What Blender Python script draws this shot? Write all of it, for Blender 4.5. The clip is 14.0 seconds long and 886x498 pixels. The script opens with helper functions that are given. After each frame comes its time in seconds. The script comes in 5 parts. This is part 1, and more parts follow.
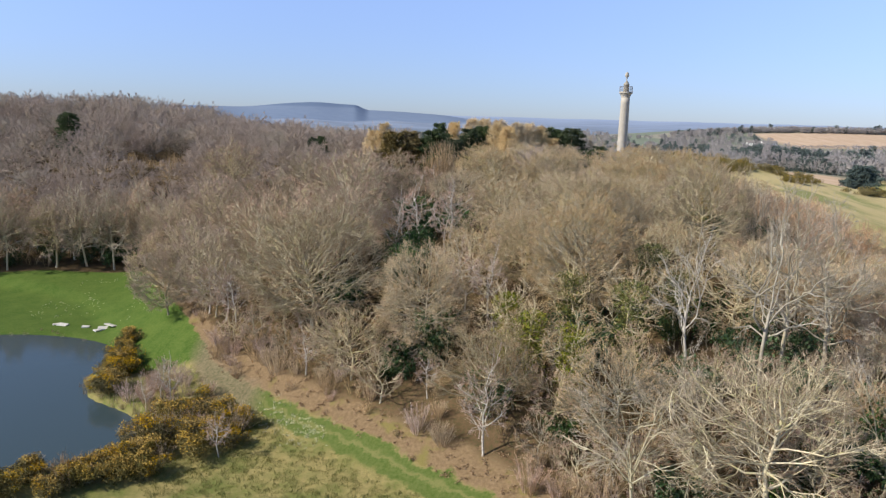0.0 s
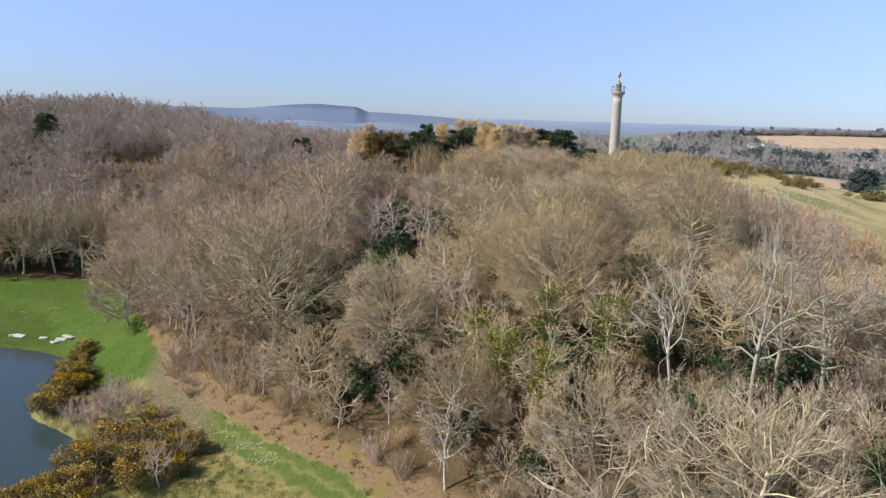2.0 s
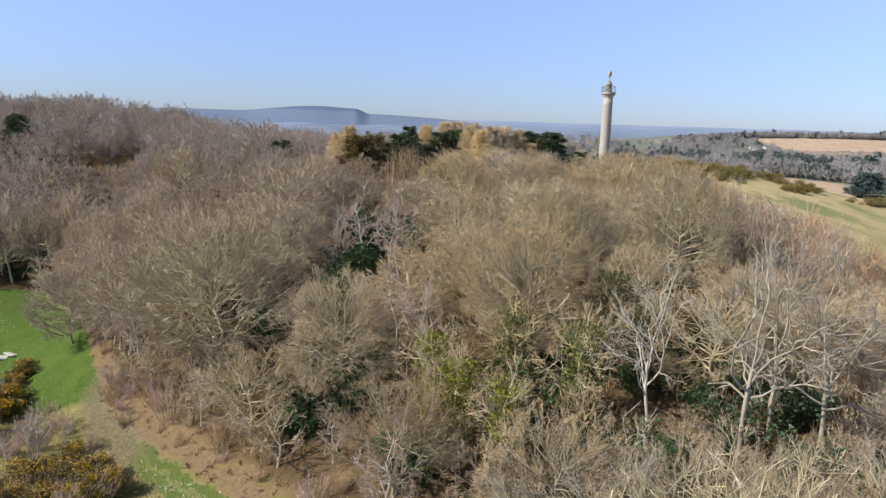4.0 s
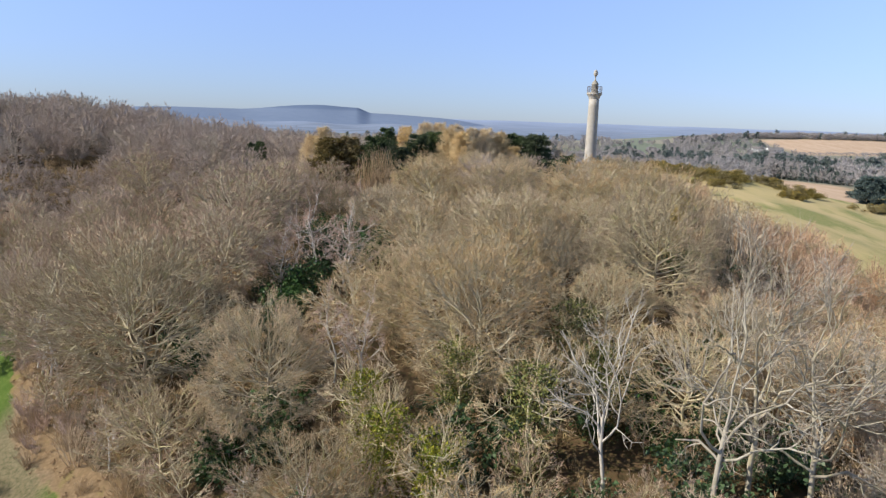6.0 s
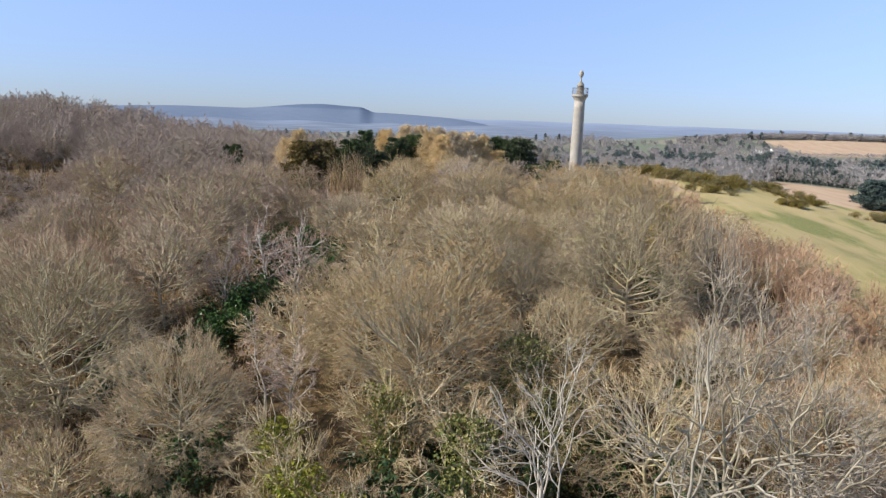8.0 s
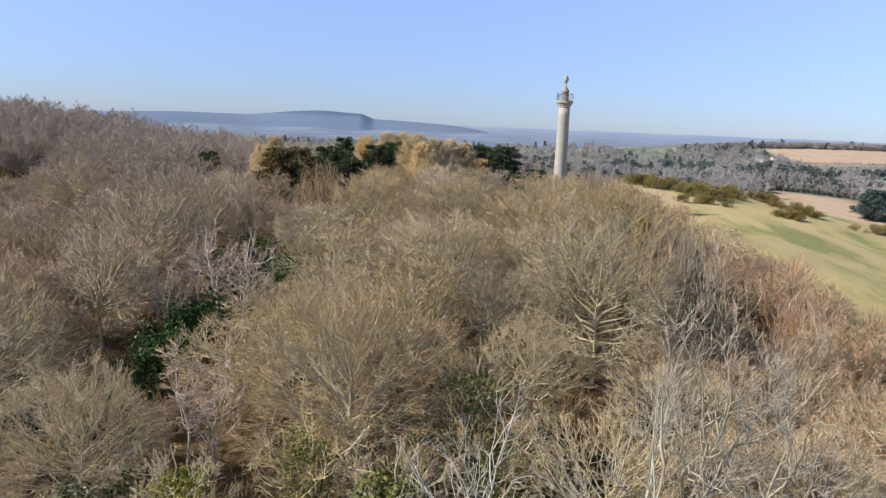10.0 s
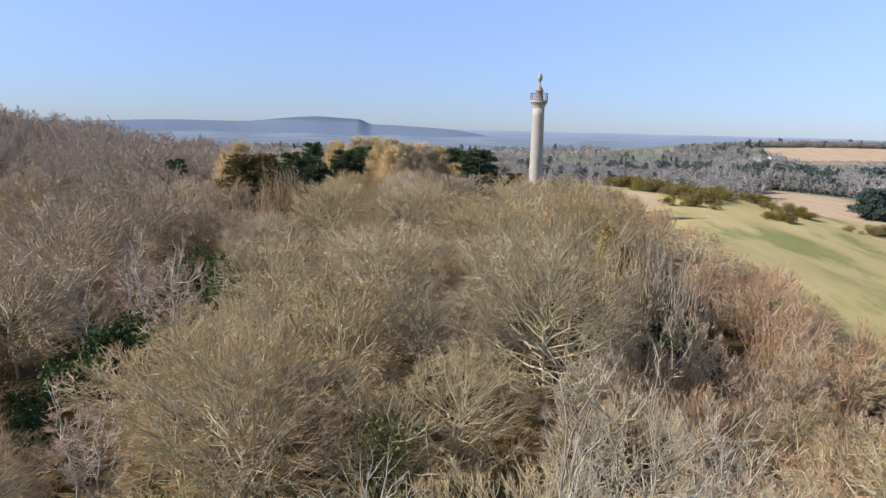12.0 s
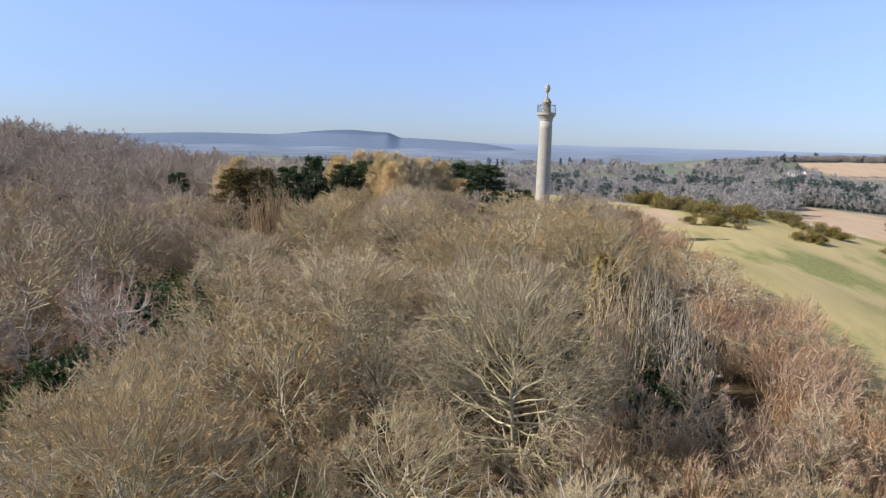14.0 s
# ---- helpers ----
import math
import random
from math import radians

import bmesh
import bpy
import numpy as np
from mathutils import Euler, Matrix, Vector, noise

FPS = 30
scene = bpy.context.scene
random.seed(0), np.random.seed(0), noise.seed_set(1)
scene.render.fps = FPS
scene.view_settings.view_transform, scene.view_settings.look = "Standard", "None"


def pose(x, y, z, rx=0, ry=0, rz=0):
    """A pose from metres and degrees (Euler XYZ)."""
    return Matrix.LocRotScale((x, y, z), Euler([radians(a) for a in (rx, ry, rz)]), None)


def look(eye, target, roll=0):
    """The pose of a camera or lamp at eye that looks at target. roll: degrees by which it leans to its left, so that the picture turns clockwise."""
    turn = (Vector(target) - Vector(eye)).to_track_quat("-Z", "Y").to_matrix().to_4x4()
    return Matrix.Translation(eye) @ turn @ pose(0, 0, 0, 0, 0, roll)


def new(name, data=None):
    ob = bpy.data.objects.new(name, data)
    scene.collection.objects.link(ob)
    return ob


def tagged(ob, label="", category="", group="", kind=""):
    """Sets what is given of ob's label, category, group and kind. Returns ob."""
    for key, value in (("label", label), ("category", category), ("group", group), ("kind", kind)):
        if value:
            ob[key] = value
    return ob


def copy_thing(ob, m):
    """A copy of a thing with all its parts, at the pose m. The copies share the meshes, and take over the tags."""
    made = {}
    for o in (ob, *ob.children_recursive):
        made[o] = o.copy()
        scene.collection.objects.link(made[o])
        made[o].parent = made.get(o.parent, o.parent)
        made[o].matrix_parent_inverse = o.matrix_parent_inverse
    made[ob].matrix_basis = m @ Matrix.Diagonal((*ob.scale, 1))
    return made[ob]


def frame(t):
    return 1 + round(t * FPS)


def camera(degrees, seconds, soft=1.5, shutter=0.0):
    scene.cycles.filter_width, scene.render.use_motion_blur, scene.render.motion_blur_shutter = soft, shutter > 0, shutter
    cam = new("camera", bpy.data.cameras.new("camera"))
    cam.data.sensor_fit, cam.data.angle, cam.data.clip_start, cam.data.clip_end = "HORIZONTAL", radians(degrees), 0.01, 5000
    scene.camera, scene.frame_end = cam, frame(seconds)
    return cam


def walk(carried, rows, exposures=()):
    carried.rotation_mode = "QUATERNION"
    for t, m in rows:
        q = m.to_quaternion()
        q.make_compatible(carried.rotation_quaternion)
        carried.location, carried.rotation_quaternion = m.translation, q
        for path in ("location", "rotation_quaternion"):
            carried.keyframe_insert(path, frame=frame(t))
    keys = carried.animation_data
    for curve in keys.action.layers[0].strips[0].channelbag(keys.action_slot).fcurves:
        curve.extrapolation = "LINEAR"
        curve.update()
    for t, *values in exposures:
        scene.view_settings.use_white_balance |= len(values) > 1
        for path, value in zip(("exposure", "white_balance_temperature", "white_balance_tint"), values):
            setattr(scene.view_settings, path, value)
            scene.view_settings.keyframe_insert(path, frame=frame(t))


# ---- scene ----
cam = camera(64.0, 14.0, soft=1.3)
# seconds, x, y, z, yaw, pitch, roll
ROWS = [
    (0.0, -0.00, -0.00, 50.00, 0.01, -10.69, -1.58),
    (0.5, 1.04, 1.55, 50.01, 0.01, -10.69, -1.62),
    (1.0, 2.24, 3.64, 49.87, -0.01, -10.61, -1.68),
    (1.5, 3.60, 5.96, 49.84, 0.06, -10.58, -1.70),
    (2.0, 5.08, 8.79, 49.75, 0.14, -10.53, -1.67),
    (2.5, 6.47, 11.68, 49.76, 0.22, -10.52, -1.64),
    (3.0, 7.99, 14.55, 49.79, 0.27, -10.49, -1.68),
    (3.2, 8.54, 15.57, 49.71, 0.25, -10.44, -1.72),
    (5.3, 15.84, 27.95, 50.20, 0.48, -10.35, -1.88),
    (5.5, 16.57, 29.15, 50.30, 0.50, -10.39, -1.93),
    (6.0, 18.48, 32.19, 50.61, 0.56, -10.43, -1.93),
    (6.5, 20.17, 34.71, 50.95, 0.66, -10.51, -1.98),
    (7.0, 22.01, 37.52, 51.30, 0.74, -10.56, -2.00),
    (7.5, 23.64, 40.15, 51.56, 0.82, -10.57, -2.05),
    (8.0, 25.36, 42.83, 51.77, 0.91, -10.50, -2.07),
    (8.2, 26.08, 43.82, 51.88, 1.01, -10.50, -2.06),
    (10.3, 32.05, 53.07, 51.92, 1.04, -9.90, -2.32),
    (10.5, 32.90, 54.02, 51.97, 1.18, -9.89, -2.05),
    (11.0, 34.67, 56.63, 51.84, 1.08, -9.80, -1.84),
    (11.5, 36.23, 59.01, 51.71, 1.02, -9.70, -1.60),
    (12.0, 37.89, 61.26, 51.80, 1.14, -9.63, -1.45),
    (12.5, 39.40, 63.50, 51.94, 1.36, -9.60, -1.29),
    (13.0, 41.00, 66.06, 51.92, 1.87, -9.24, -1.51),
    (13.5, 42.55, 68.48, 51.96, 2.60, -8.90, -1.63),
    (14.0, 43.97, 71.55, 52.05, 3.57, -8.63, -1.59),
]
walk(cam, [(t, pose(x, y, z, 90 + pitch, 0, yaw) @ pose(0, 0, 0, 0, 0, -roll)) for t, x, y, z, yaw, pitch, roll in ROWS])

# ---------------------------------------------------------------- light
SUN_AZ, SUN_EL = radians(-104.0), radians(36.0)   # azimuth from +y towards +x
scene.view_settings.exposure = 0.26
world = bpy.data.worlds.new("world")
scene.world = world
world.use_nodes = True
wn = world.node_tree
sky = wn.nodes.new("ShaderNodeTexSky")
sky.sky_type = "NISHITA"
sky.sun_disc = False
sky.sun_elevation = SUN_EL
sky.sun_rotation = SUN_AZ
sky.altitude = 2500.0
sky.air_density, sky.dust_density, sky.ozone_density = 1.0, 0.2, 1.5
wn.nodes["Background"].inputs["Strength"].default_value = 0.10
tint = wn.nodes.new("ShaderNodeMix")
tint.data_type, tint.blend_type = "RGBA", "MULTIPLY"
tint.inputs[0].default_value, tint.inputs[7].default_value = 1.0, (0.92, 0.97, 1.15, 1)
# the spring haze evens out the sky near the horizon
tc = wn.nodes.new("ShaderNodeTexCoord")
sz = wn.nodes.new("ShaderNodeSeparateXYZ")
wn.links.new(tc.outputs["Generated"], sz.inputs[0])
haze = wn.nodes.new("ShaderNodeValToRGB")
haze.color_ramp.elements[0].position, haze.color_ramp.elements[0].color = 0.0, (0.50, 0.59, 0.90, 1)
haze.color_ramp.elements[1].position, haze.color_ramp.elements[1].color = 0.17, (1.45, 1.38, 1.62, 1)
far_up = haze.color_ramp.elements.new(0.6)
far_up.color = (1.1, 1.1, 1.05, 1)
wn.links.new(sz.outputs[2], haze.inputs[0])
wn.links.new(haze.outputs[0], tint.inputs[7])
wn.links.new(sky.outputs[0], tint.inputs[6])
wn.links.new(tint.outputs[2], wn.nodes["Background"].inputs["Color"])
sun = new("sun", bpy.data.lights.new("sun", "SUN"))
sun.data.energy, sun.data.angle, sun.data.color = 5.0, radians(0.5), (1.0, 0.92, 0.79)
sun_dir = Vector((math.sin(SUN_AZ) * math.cos(SUN_EL), math.cos(SUN_AZ) * math.cos(SUN_EL), math.sin(SUN_EL)))
sun.matrix_world = look(sun_dir * 300, (0, 0, 0))


# ---------------------------------------------------------------- materials
def nodes_of(name):
    m = bpy.data.materials.new(name)
    m.use_nodes = True
    return m, m.node_tree.nodes, m.node_tree.links, m.node_tree.nodes["Principled BSDF"]


def mix(nt, fac, a, b, mode="MIX"):
    n = nt.nodes.new("ShaderNodeMix")
    n.data_type, n.blend_type = "RGBA", mode
    for sock, v in ((n.inputs[0], fac), (n.inputs[6], a), (n.inputs[7], b)):
        if isinstance(v, bpy.types.NodeSocket):
            nt.links.new(v, sock)
        elif isinstance(v, (int, float)):
            sock.default_value = v
        else:
            sock.default_value = (*v, 1)
    return n.outputs[2]


def noise_of(nt, scale, detail=4.0, rough=0.6, coord="Object", stretch=None):
    tc = nt.nodes.new("ShaderNodeTexCoord") if coord != "Position" else nt.nodes.new("ShaderNodeNewGeometry")
    n = nt.nodes.new("ShaderNodeTexNoise")
    n.inputs["Scale"].default_value, n.inputs["Detail"].default_value, n.inputs["Roughness"].default_value = scale, detail, rough
    vec = tc.outputs[coord]
    if stretch:
        mp = nt.nodes.new("ShaderNodeMapping")
        mp.inputs["Scale"].default_value = stretch
        nt.links.new(vec, mp.inputs[0])
        vec = mp.outputs[0]
    nt.links.new(vec, n.inputs["Vector"])
    return n.outputs["Fac"]


def ramp(nt, fac, lo, hi):
    n = nt.nodes.new("ShaderNodeMapRange")
    n.inputs[1].default_value, n.inputs[2].default_value = lo, hi
    nt.links.new(fac, n.inputs[0])
    return n.outputs[0]


def plant(name, a, b, c=None, scale=1.5, rough=0.85, vary=0.35, through_light=0.0):
    """Bark, twig or leaf: two colours by piece, a third by patches, and a tint for each plant."""
    m, nodes, links, bsdf = nodes_of(name)
    nt = m.node_tree
    geo = nodes.new("ShaderNodeNewGeometry")
    col = mix(nt, geo.outputs["Random Per Island"], a, b)
    if c:
        col = mix(nt, ramp(nt, noise_of(nt, scale), 0.5, 0.68), col, c)
    info = nodes.new("ShaderNodeObjectInfo")
    hsv = nodes.new("ShaderNodeHueSaturation")
    hsv.inputs["Hue"].default_value = 0.5
    val = nodes.new("ShaderNodeMapRange")
    val.inputs[3].default_value, val.inputs[4].default_value = 1 - vary, 1 + vary
    links.new(info.outputs["Random"], val.inputs[0])
    links.new(val.outputs[0], hsv.inputs["Value"])
    wob = nodes.new("ShaderNodeMath")
    wob.operation = "FRACT"
    mul = nodes.new("ShaderNodeMath")
    mul.operation, mul.inputs[1].default_value = "MULTIPLY", 7.31
    links.new(info.outputs["Random"], mul.inputs[0])
    links.new(mul.outputs[0], wob.inputs[0])
    sat = nodes.new("ShaderNodeMapRange")
    sat.inputs[3].default_value, sat.inputs[4].default_value = 0.8, 1.15
    links.new(wob.outputs[0], sat.inputs[0])
    links.new(sat.outputs[0], hsv.inputs["Saturation"])
    links.new(col, hsv.inputs["Color"])
    links.new(hsv.outputs[0], bsdf.inputs["Base Color"])
    bsdf.inputs["Roughness"].default_value = rough
    bsdf.inputs["Specular IOR Level"].default_value = 0.2
    return m


M_BARK = plant("bark_grey", (0.32, 0.27, 0.18), (0.62, 0.545, 0.39), (0.42, 0.39, 0.19), 0.5)
M_BARK_DARK = plant("bark_dark", (0.20, 0.165, 0.125), (0.27, 0.23, 0.175), None, 0.9)
M_LICHEN = plant("bark_lichen", (0.31, 0.275, 0.195), (0.46, 0.42, 0.31), (0.34, 0.31, 0.20), 0.8)
M_ASH = plant("bark_ash", (0.34, 0.30, 0.235), (0.50, 0.455, 0.365), (0.29, 0.265, 0.16), 0.9, vary=0.1)
M_TWIG = plant("twig_tan", (0.27, 0.188, 0.11), (0.62, 0.468, 0.30), (0.45, 0.365, 0.19), 0.35, vary=0.26)
M_TWIG_GREY = plant("twig_grey", (0.30, 0.26, 0.205), (0.56, 0.495, 0.405), None, 0.5, vary=0.12)
M_TWIG_RED = plant("twig_russet", (0.33, 0.21, 0.135), (0.60, 0.42, 0.285), None, 0.5, vary=0.2)
M_TWIG_FAR = plant("twig_far", (0.40, 0.31, 0.25), (0.58, 0.47, 0.385), (0.44, 0.385, 0.29), 0.05, vary=0.15)
M_TWIG_PURPLE = plant("twig_birch", (0.33, 0.235, 0.19), (0.62, 0.465, 0.385), None, 0.5, vary=0.2)
M_BIRCH = plant("bark_birch", (0.52, 0.485, 0.43), (0.66, 0.63, 0.58), (0.16, 0.13, 0.11), 2.5, 0.7, 0.1)
M_PALE = plant("bark_pale", (0.44, 0.40, 0.345), (0.56, 0.52, 0.46), (0.34, 0.31, 0.25), 1.2, 0.7, 0.1)
M_LARCH = plant("twig_larch", (0.54, 0.41, 0.23), (0.74, 0.60, 0.37), None, 0.5, 0.85, 0.15)
M_PINE = plant("needles", (0.04, 0.065, 0.03), (0.10, 0.13, 0.055), None, 0.6, 0.7, 0.3)
M_YEW = plant("needles_olive", (0.24, 0.185, 0.045), (0.42, 0.31, 0.09), None, 0.6, 0.7, 0.25)
M_OLIVE = plant("needles_brown", (0.10, 0.085, 0.03), (0.24, 0.17, 0.055), None, 0.6, 0.7, 0.1)
M_CEDAR = plant("needles_blue", (0.045, 0.07, 0.07), (0.09, 0.125, 0.115), None, 0.6, 0.7, 0.1)
M_IVY = plant("ivy_leaf", (0.07, 0.10, 0.02), (0.24, 0.23, 0.045), None, 0.6, 0.45, 0.3)
M_HOLLY = plant("holly_leaf", (0.025, 0.06, 0.022), (0.07, 0.12, 0.04), None, 0.6, 0.4, 0.3)
M_GORSE = plant("gorse_spine", (0.10, 0.092, 0.03), (0.27, 0.21, 0.075), None, 0.6, 0.8, 0.2)
M_GORSE_F = plant("gorse_flower", (0.46, 0.275, 0.014), (0.60, 0.38, 0.02), None, 0.6, 0.7, 0.1)
M_REED = plant("reed", (0.30, 0.24, 0.15), (0.48, 0.40, 0.28), None, 0.6, 0.85, 0.1)
M_BRACKEN = plant("bracken", (0.23, 0.14, 0.075), (0.39, 0.265, 0.155), None, 0.6, 0.9, 0.15)
M_GRASS = plant("grass_blade", (0.10, 0.13, 0.03), (0.30, 0.27, 0.10), None, 0.6, 0.8, 0.1)
M_DAFF = plant("daffodil", (0.75, 0.70, 0.42), (0.82, 0.80, 0.62), None, 0.6, 0.7, 0.05)


# ---------------------------------------------------------------- the lie of the land
def smooth(a, b, v):
    u = np.clip((v - a) / (b - a), 0, 1)
    return u * u * (3 - 2 * u)


def swell(x, y):
    """Gentle unevenness of the ground."""
    return (0.5 * np.sin(x * 0.071 + 1.3) * np.cos(y * 0.063) + 0.35 * np.sin(x * 0.13 + y * 0.11)) * 0.8


def pond_edge(x, y):
    """Below 1 inside the pond."""
    u, v = x + 90.0, y - 114.5
    ang = np.arctan2(v / 34.0, u / 44.0)
    r = np.hypot(u / 44.0, v / 34.0)
    wob = 1.02 - 0.34 * np.exp(-((ang - 0.42) / 0.42) ** 2) + 0.10 * np.exp(-((ang + 0.42) / 0.3) ** 2) - 0.04 * np.sin(3 * ang) - 0.16 * np.exp(-((ang - 0.02) / 0.2) ** 2)
    return r / wob


def land(x, y):
    """Height of the ground at x, y (numpy arrays or numbers)."""
    x, y = np.asarray(x, float), np.asarray(y, float)
    s = 0.66 * x + 0.75 * y
    slope = 2 + 31 * (1 - np.exp(-np.maximum(s - 60, 0) / 55.0))
    low = np.maximum(0.7, 2 - (60 - s) * 0.045)
    z = np.where(s > 60, slope, low)
    z = z - 7 * np.exp(-((x + 85) / 38) ** 2) * np.exp(-((y - 185) / 45) ** 2)
    z = z + 11 * np.exp(-((x + 250) / 85) ** 2 - ((y - 345) / 110) ** 2) + 5 * np.exp(-((x + 160) / 90) ** 2 - ((y - 350) / 100) ** 2)
    z = z - 5 * np.exp(-((x + 30) / 26) ** 2) * smooth(140, 200, y)
    z = np.maximum(z, 0.6)
    z = z + swell(x, y) * smooth(0.9, 1.6, pond_edge(x, y))
    low_left = 0.8 * smooth(-58, -95, x) * (1 - smooth(208, 268, y))
    z = z - (z - 2) * low_left * (z > 2)
    z = z - 9 * smooth(278, 325, y) * np.exp(-((x + 75) / 55) ** 2)
    z = z - 9 * smooth(85, 160, x - 0.35 * (y - 223))
    start = 440 - 86 * smooth(0, 100, x)
    fall = smooth(start, start + 165, y + 0.4 * np.maximum(x, 0))
    z = z * (1 - fall) + (0.5 + 11.5 * np.exp(-((x - 270) / 260) ** 2 - ((y - 540) / 240) ** 2)) * fall
    z = z - 10 * smooth(150, 420, x) * (1 - fall)
    z = z + 45 * np.exp(-((x - 760) / 430) ** 2 - ((y - 1500) / 340) ** 2)
    z = z - 3.2 * (1 - smooth(0.78, 1.04, pond_edge(x, y)))
    return z


def height(x, y):
    return float(land(x, y))


def wood_edge(x, y):
    """Metres inside the main wood (negative outside)."""
    s = 0.66 * x + 0.75 * y
    foot = s - (68 + 0.62 * np.maximum(-40 - x, 0))
    right = 80 + 4 * np.sin(y * 0.05) - x
    back = 268 - y + 0.25 * np.minimum(x, 0) * -1
    return np.minimum(np.minimum(foot, right), back)


def left_edge(x, y):
    """Metres inside the wood beyond the lawn."""
    front = y - (199 + 0.12 * (x + 100) + 3 * np.sin(x * 0.09))
    return np.minimum(np.minimum(np.minimum(front, -52 - x + 0.9 * np.maximum(y - 205, 0)), 470 - y), 6 - x)


def axis_steps(*spans):
    out = []
    for a, b, step in spans:
        out += list(np.arange(a, b, step))
    return np.array(out + [spans[-1][1]])


def mesh_of(name, verts, faces, mats, index=None):
    me = bpy.data.meshes.new(name)
    me.from_pydata([tuple(v) for v in np.asarray(verts).tolist()], [], [tuple(f) for f in faces])
    for m in mats:
        me.materials.append(m)
    if index is not None:
        me.polygons.foreach_set("material_index", np.asarray(index, dtype=np.int32))
    me.update()
    return me


GX = axis_steps((-4900, -1200, 370), (-1200, -360, 40), (-360, -130, 8), (-130, 110, 1.7), (110, 300, 7), (300, 1500, 25), (1500, 4900, 340))
GY = axis_steps((-4900, -400, 450), (-400, 40, 40), (40, 240, 1.7), (240, 480, 6), (480, 660, 9), (660, 2100, 25), (2100, 4900, 350))
gx, gy = np.meshgrid(GX, GY)
gz = land(gx, gy)
nx, ny = len(GX), len(GY)
gid = np.arange(nx * ny).reshape(ny, nx)
quads = np.stack([gid[:-1, :-1], gid[:-1, 1:], gid[1:, 1:], gid[1:, :-1]], -1).reshape(-1, 4)

gm, gn, gl, gb = nodes_of("ground_cover")
gt = gm.node_tree


def cover(name):
    n = gn.new("ShaderNodeAttribute")
    n.attribute_name = name
    return n.outputs["Color"]


far_attr = gn.new("ShaderNodeAttribute")
far_attr.attribute_name = "cover_a"
sep_a, sep_b = gn.new("ShaderNodeSeparateColor"), gn.new("ShaderNodeSeparateColor")
gl.new(cover("cover_a"), sep_a.inputs[0])
gl.new(cover("cover_b"), sep_b.inputs[0])
fine = noise_of(gt, 2.2, 8, 0.7, "Position")
mid = noise_of(gt, 0.22, 6, 0.65, "Position")
big = noise_of(gt, 0.03, 4, 0.6, "Position", (1.8, 0.7, 1))
streak = noise_of(gt, 0.06, 6, 0.65, "Position", (2.6, 0.45, 1))


def edged(mask):
    """A cover's mask with a ragged edge."""
    add = gn.new("ShaderNodeMath")
    add.operation = "ADD"
    gl.new(mask, add.inputs[0])
    sub = gn.new("ShaderNodeMath")
    sub.operation, sub.inputs[1].default_value = "SUBTRACT", 0.5
    gl.new(mid, sub.inputs[0])
    mul = gn.new("ShaderNodeMath")
    mul.operation, mul.inputs[1].default_value = "MULTIPLY", 0.9
    gl.new(sub.outputs[0], mul.inputs[0])
    gl.new(mul.outputs[0], add.inputs[1])
    return ramp(gt, add.outputs[0], 0.35, 0.65)


grass = mix(gt, ramp(gt, mid, 0.35, 0.65), (0.05, 0.10, 0.015), (0.085, 0.135, 0.026))
grass = mix(gt, ramp(gt, fine, 0.45, 0.75), grass, (0.13, 0.17, 0.045))
rough_g = mix(gt, ramp(gt, mid, 0.38, 0.6), (0.13, 0.16, 0.042), (0.33, 0.275, 0.115))
rough_g = mix(gt, ramp(gt, fine, 0.4, 0.75), rough_g, (0.22, 0.19, 0.08))
dry = mix(gt, ramp(gt, streak, 0.36, 0.64), (0.56, 0.45, 0.235), (0.42, 0.36, 0.165))
dry = mix(gt, ramp(gt, big, 0.52, 0.62), dry, (0.20, 0.235, 0.075))
dry = mix(gt, ramp(gt, fine, 0.4, 0.8), dry, (0.52, 0.43, 0.23))
litter = mix(gt, ramp(gt, mid, 0.35, 0.65), (0.085, 0.055, 0.03), (0.16, 0.105, 0.06))
litter = mix(gt, ramp(gt, fine, 0.45, 0.75), litter, (0.05, 0.065, 0.022))
verge = mix(gt, ramp(gt, fine, 0.35, 0.7), (0.16, 0.11, 0.06), (0.29, 0.205, 0.12))
verge = mix(gt, ramp(gt, mid, 0.56, 0.68), verge, (0.20, 0.17, 0.06))
mown = mix(gt, ramp(gt, fine, 0.35, 0.7), (0.075, 0.115, 0.024), (0.135, 0.16, 0.05))
plough = mix(gt, ramp(gt, streak, 0.35, 0.65), (0.47, 0.34, 0.24), (0.56, 0.43, 0.32))
mud = mix(gt, ramp(gt, fine, 0.35, 0.7), (0.10, 0.085, 0.055), (0.30, 0.23, 0.16))
vor = gn.new("ShaderNodeTexVoronoi")
vor.inputs["Scale"].default_value = 0.006
gl.new(gn.new("ShaderNodeNewGeometry").outputs["Position"], vor.inputs["Vector"])
sepv = gn.new("ShaderNodeSeparateColor")
gl.new(vor.outputs["Color"], sepv.inputs[0])
# far fields, their colours muted and greyed as painted haze
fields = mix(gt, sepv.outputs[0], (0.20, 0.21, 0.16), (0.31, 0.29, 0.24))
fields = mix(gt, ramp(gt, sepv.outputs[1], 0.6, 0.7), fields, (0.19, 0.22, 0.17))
col = mix(gt, edged(sep_b.outputs[2]), grass, rough_g)
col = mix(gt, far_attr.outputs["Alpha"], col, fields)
col = mix(gt, edged(sep_a.outputs[2]), col, dry)
col = mix(gt, edged(sep_a.outputs[0]), col, litter)
foot = gn.new("ShaderNodeVectorMath")
foot.operation = "DOT_PRODUCT"
foot.inputs[1].default_value = (0.66, 0.75, 0)
where = gn.new("ShaderNodeNewGeometry")
gl.new(where.outputs["Position"], foot.inputs[0])
sepp = gn.new("ShaderNodeSeparateXYZ")
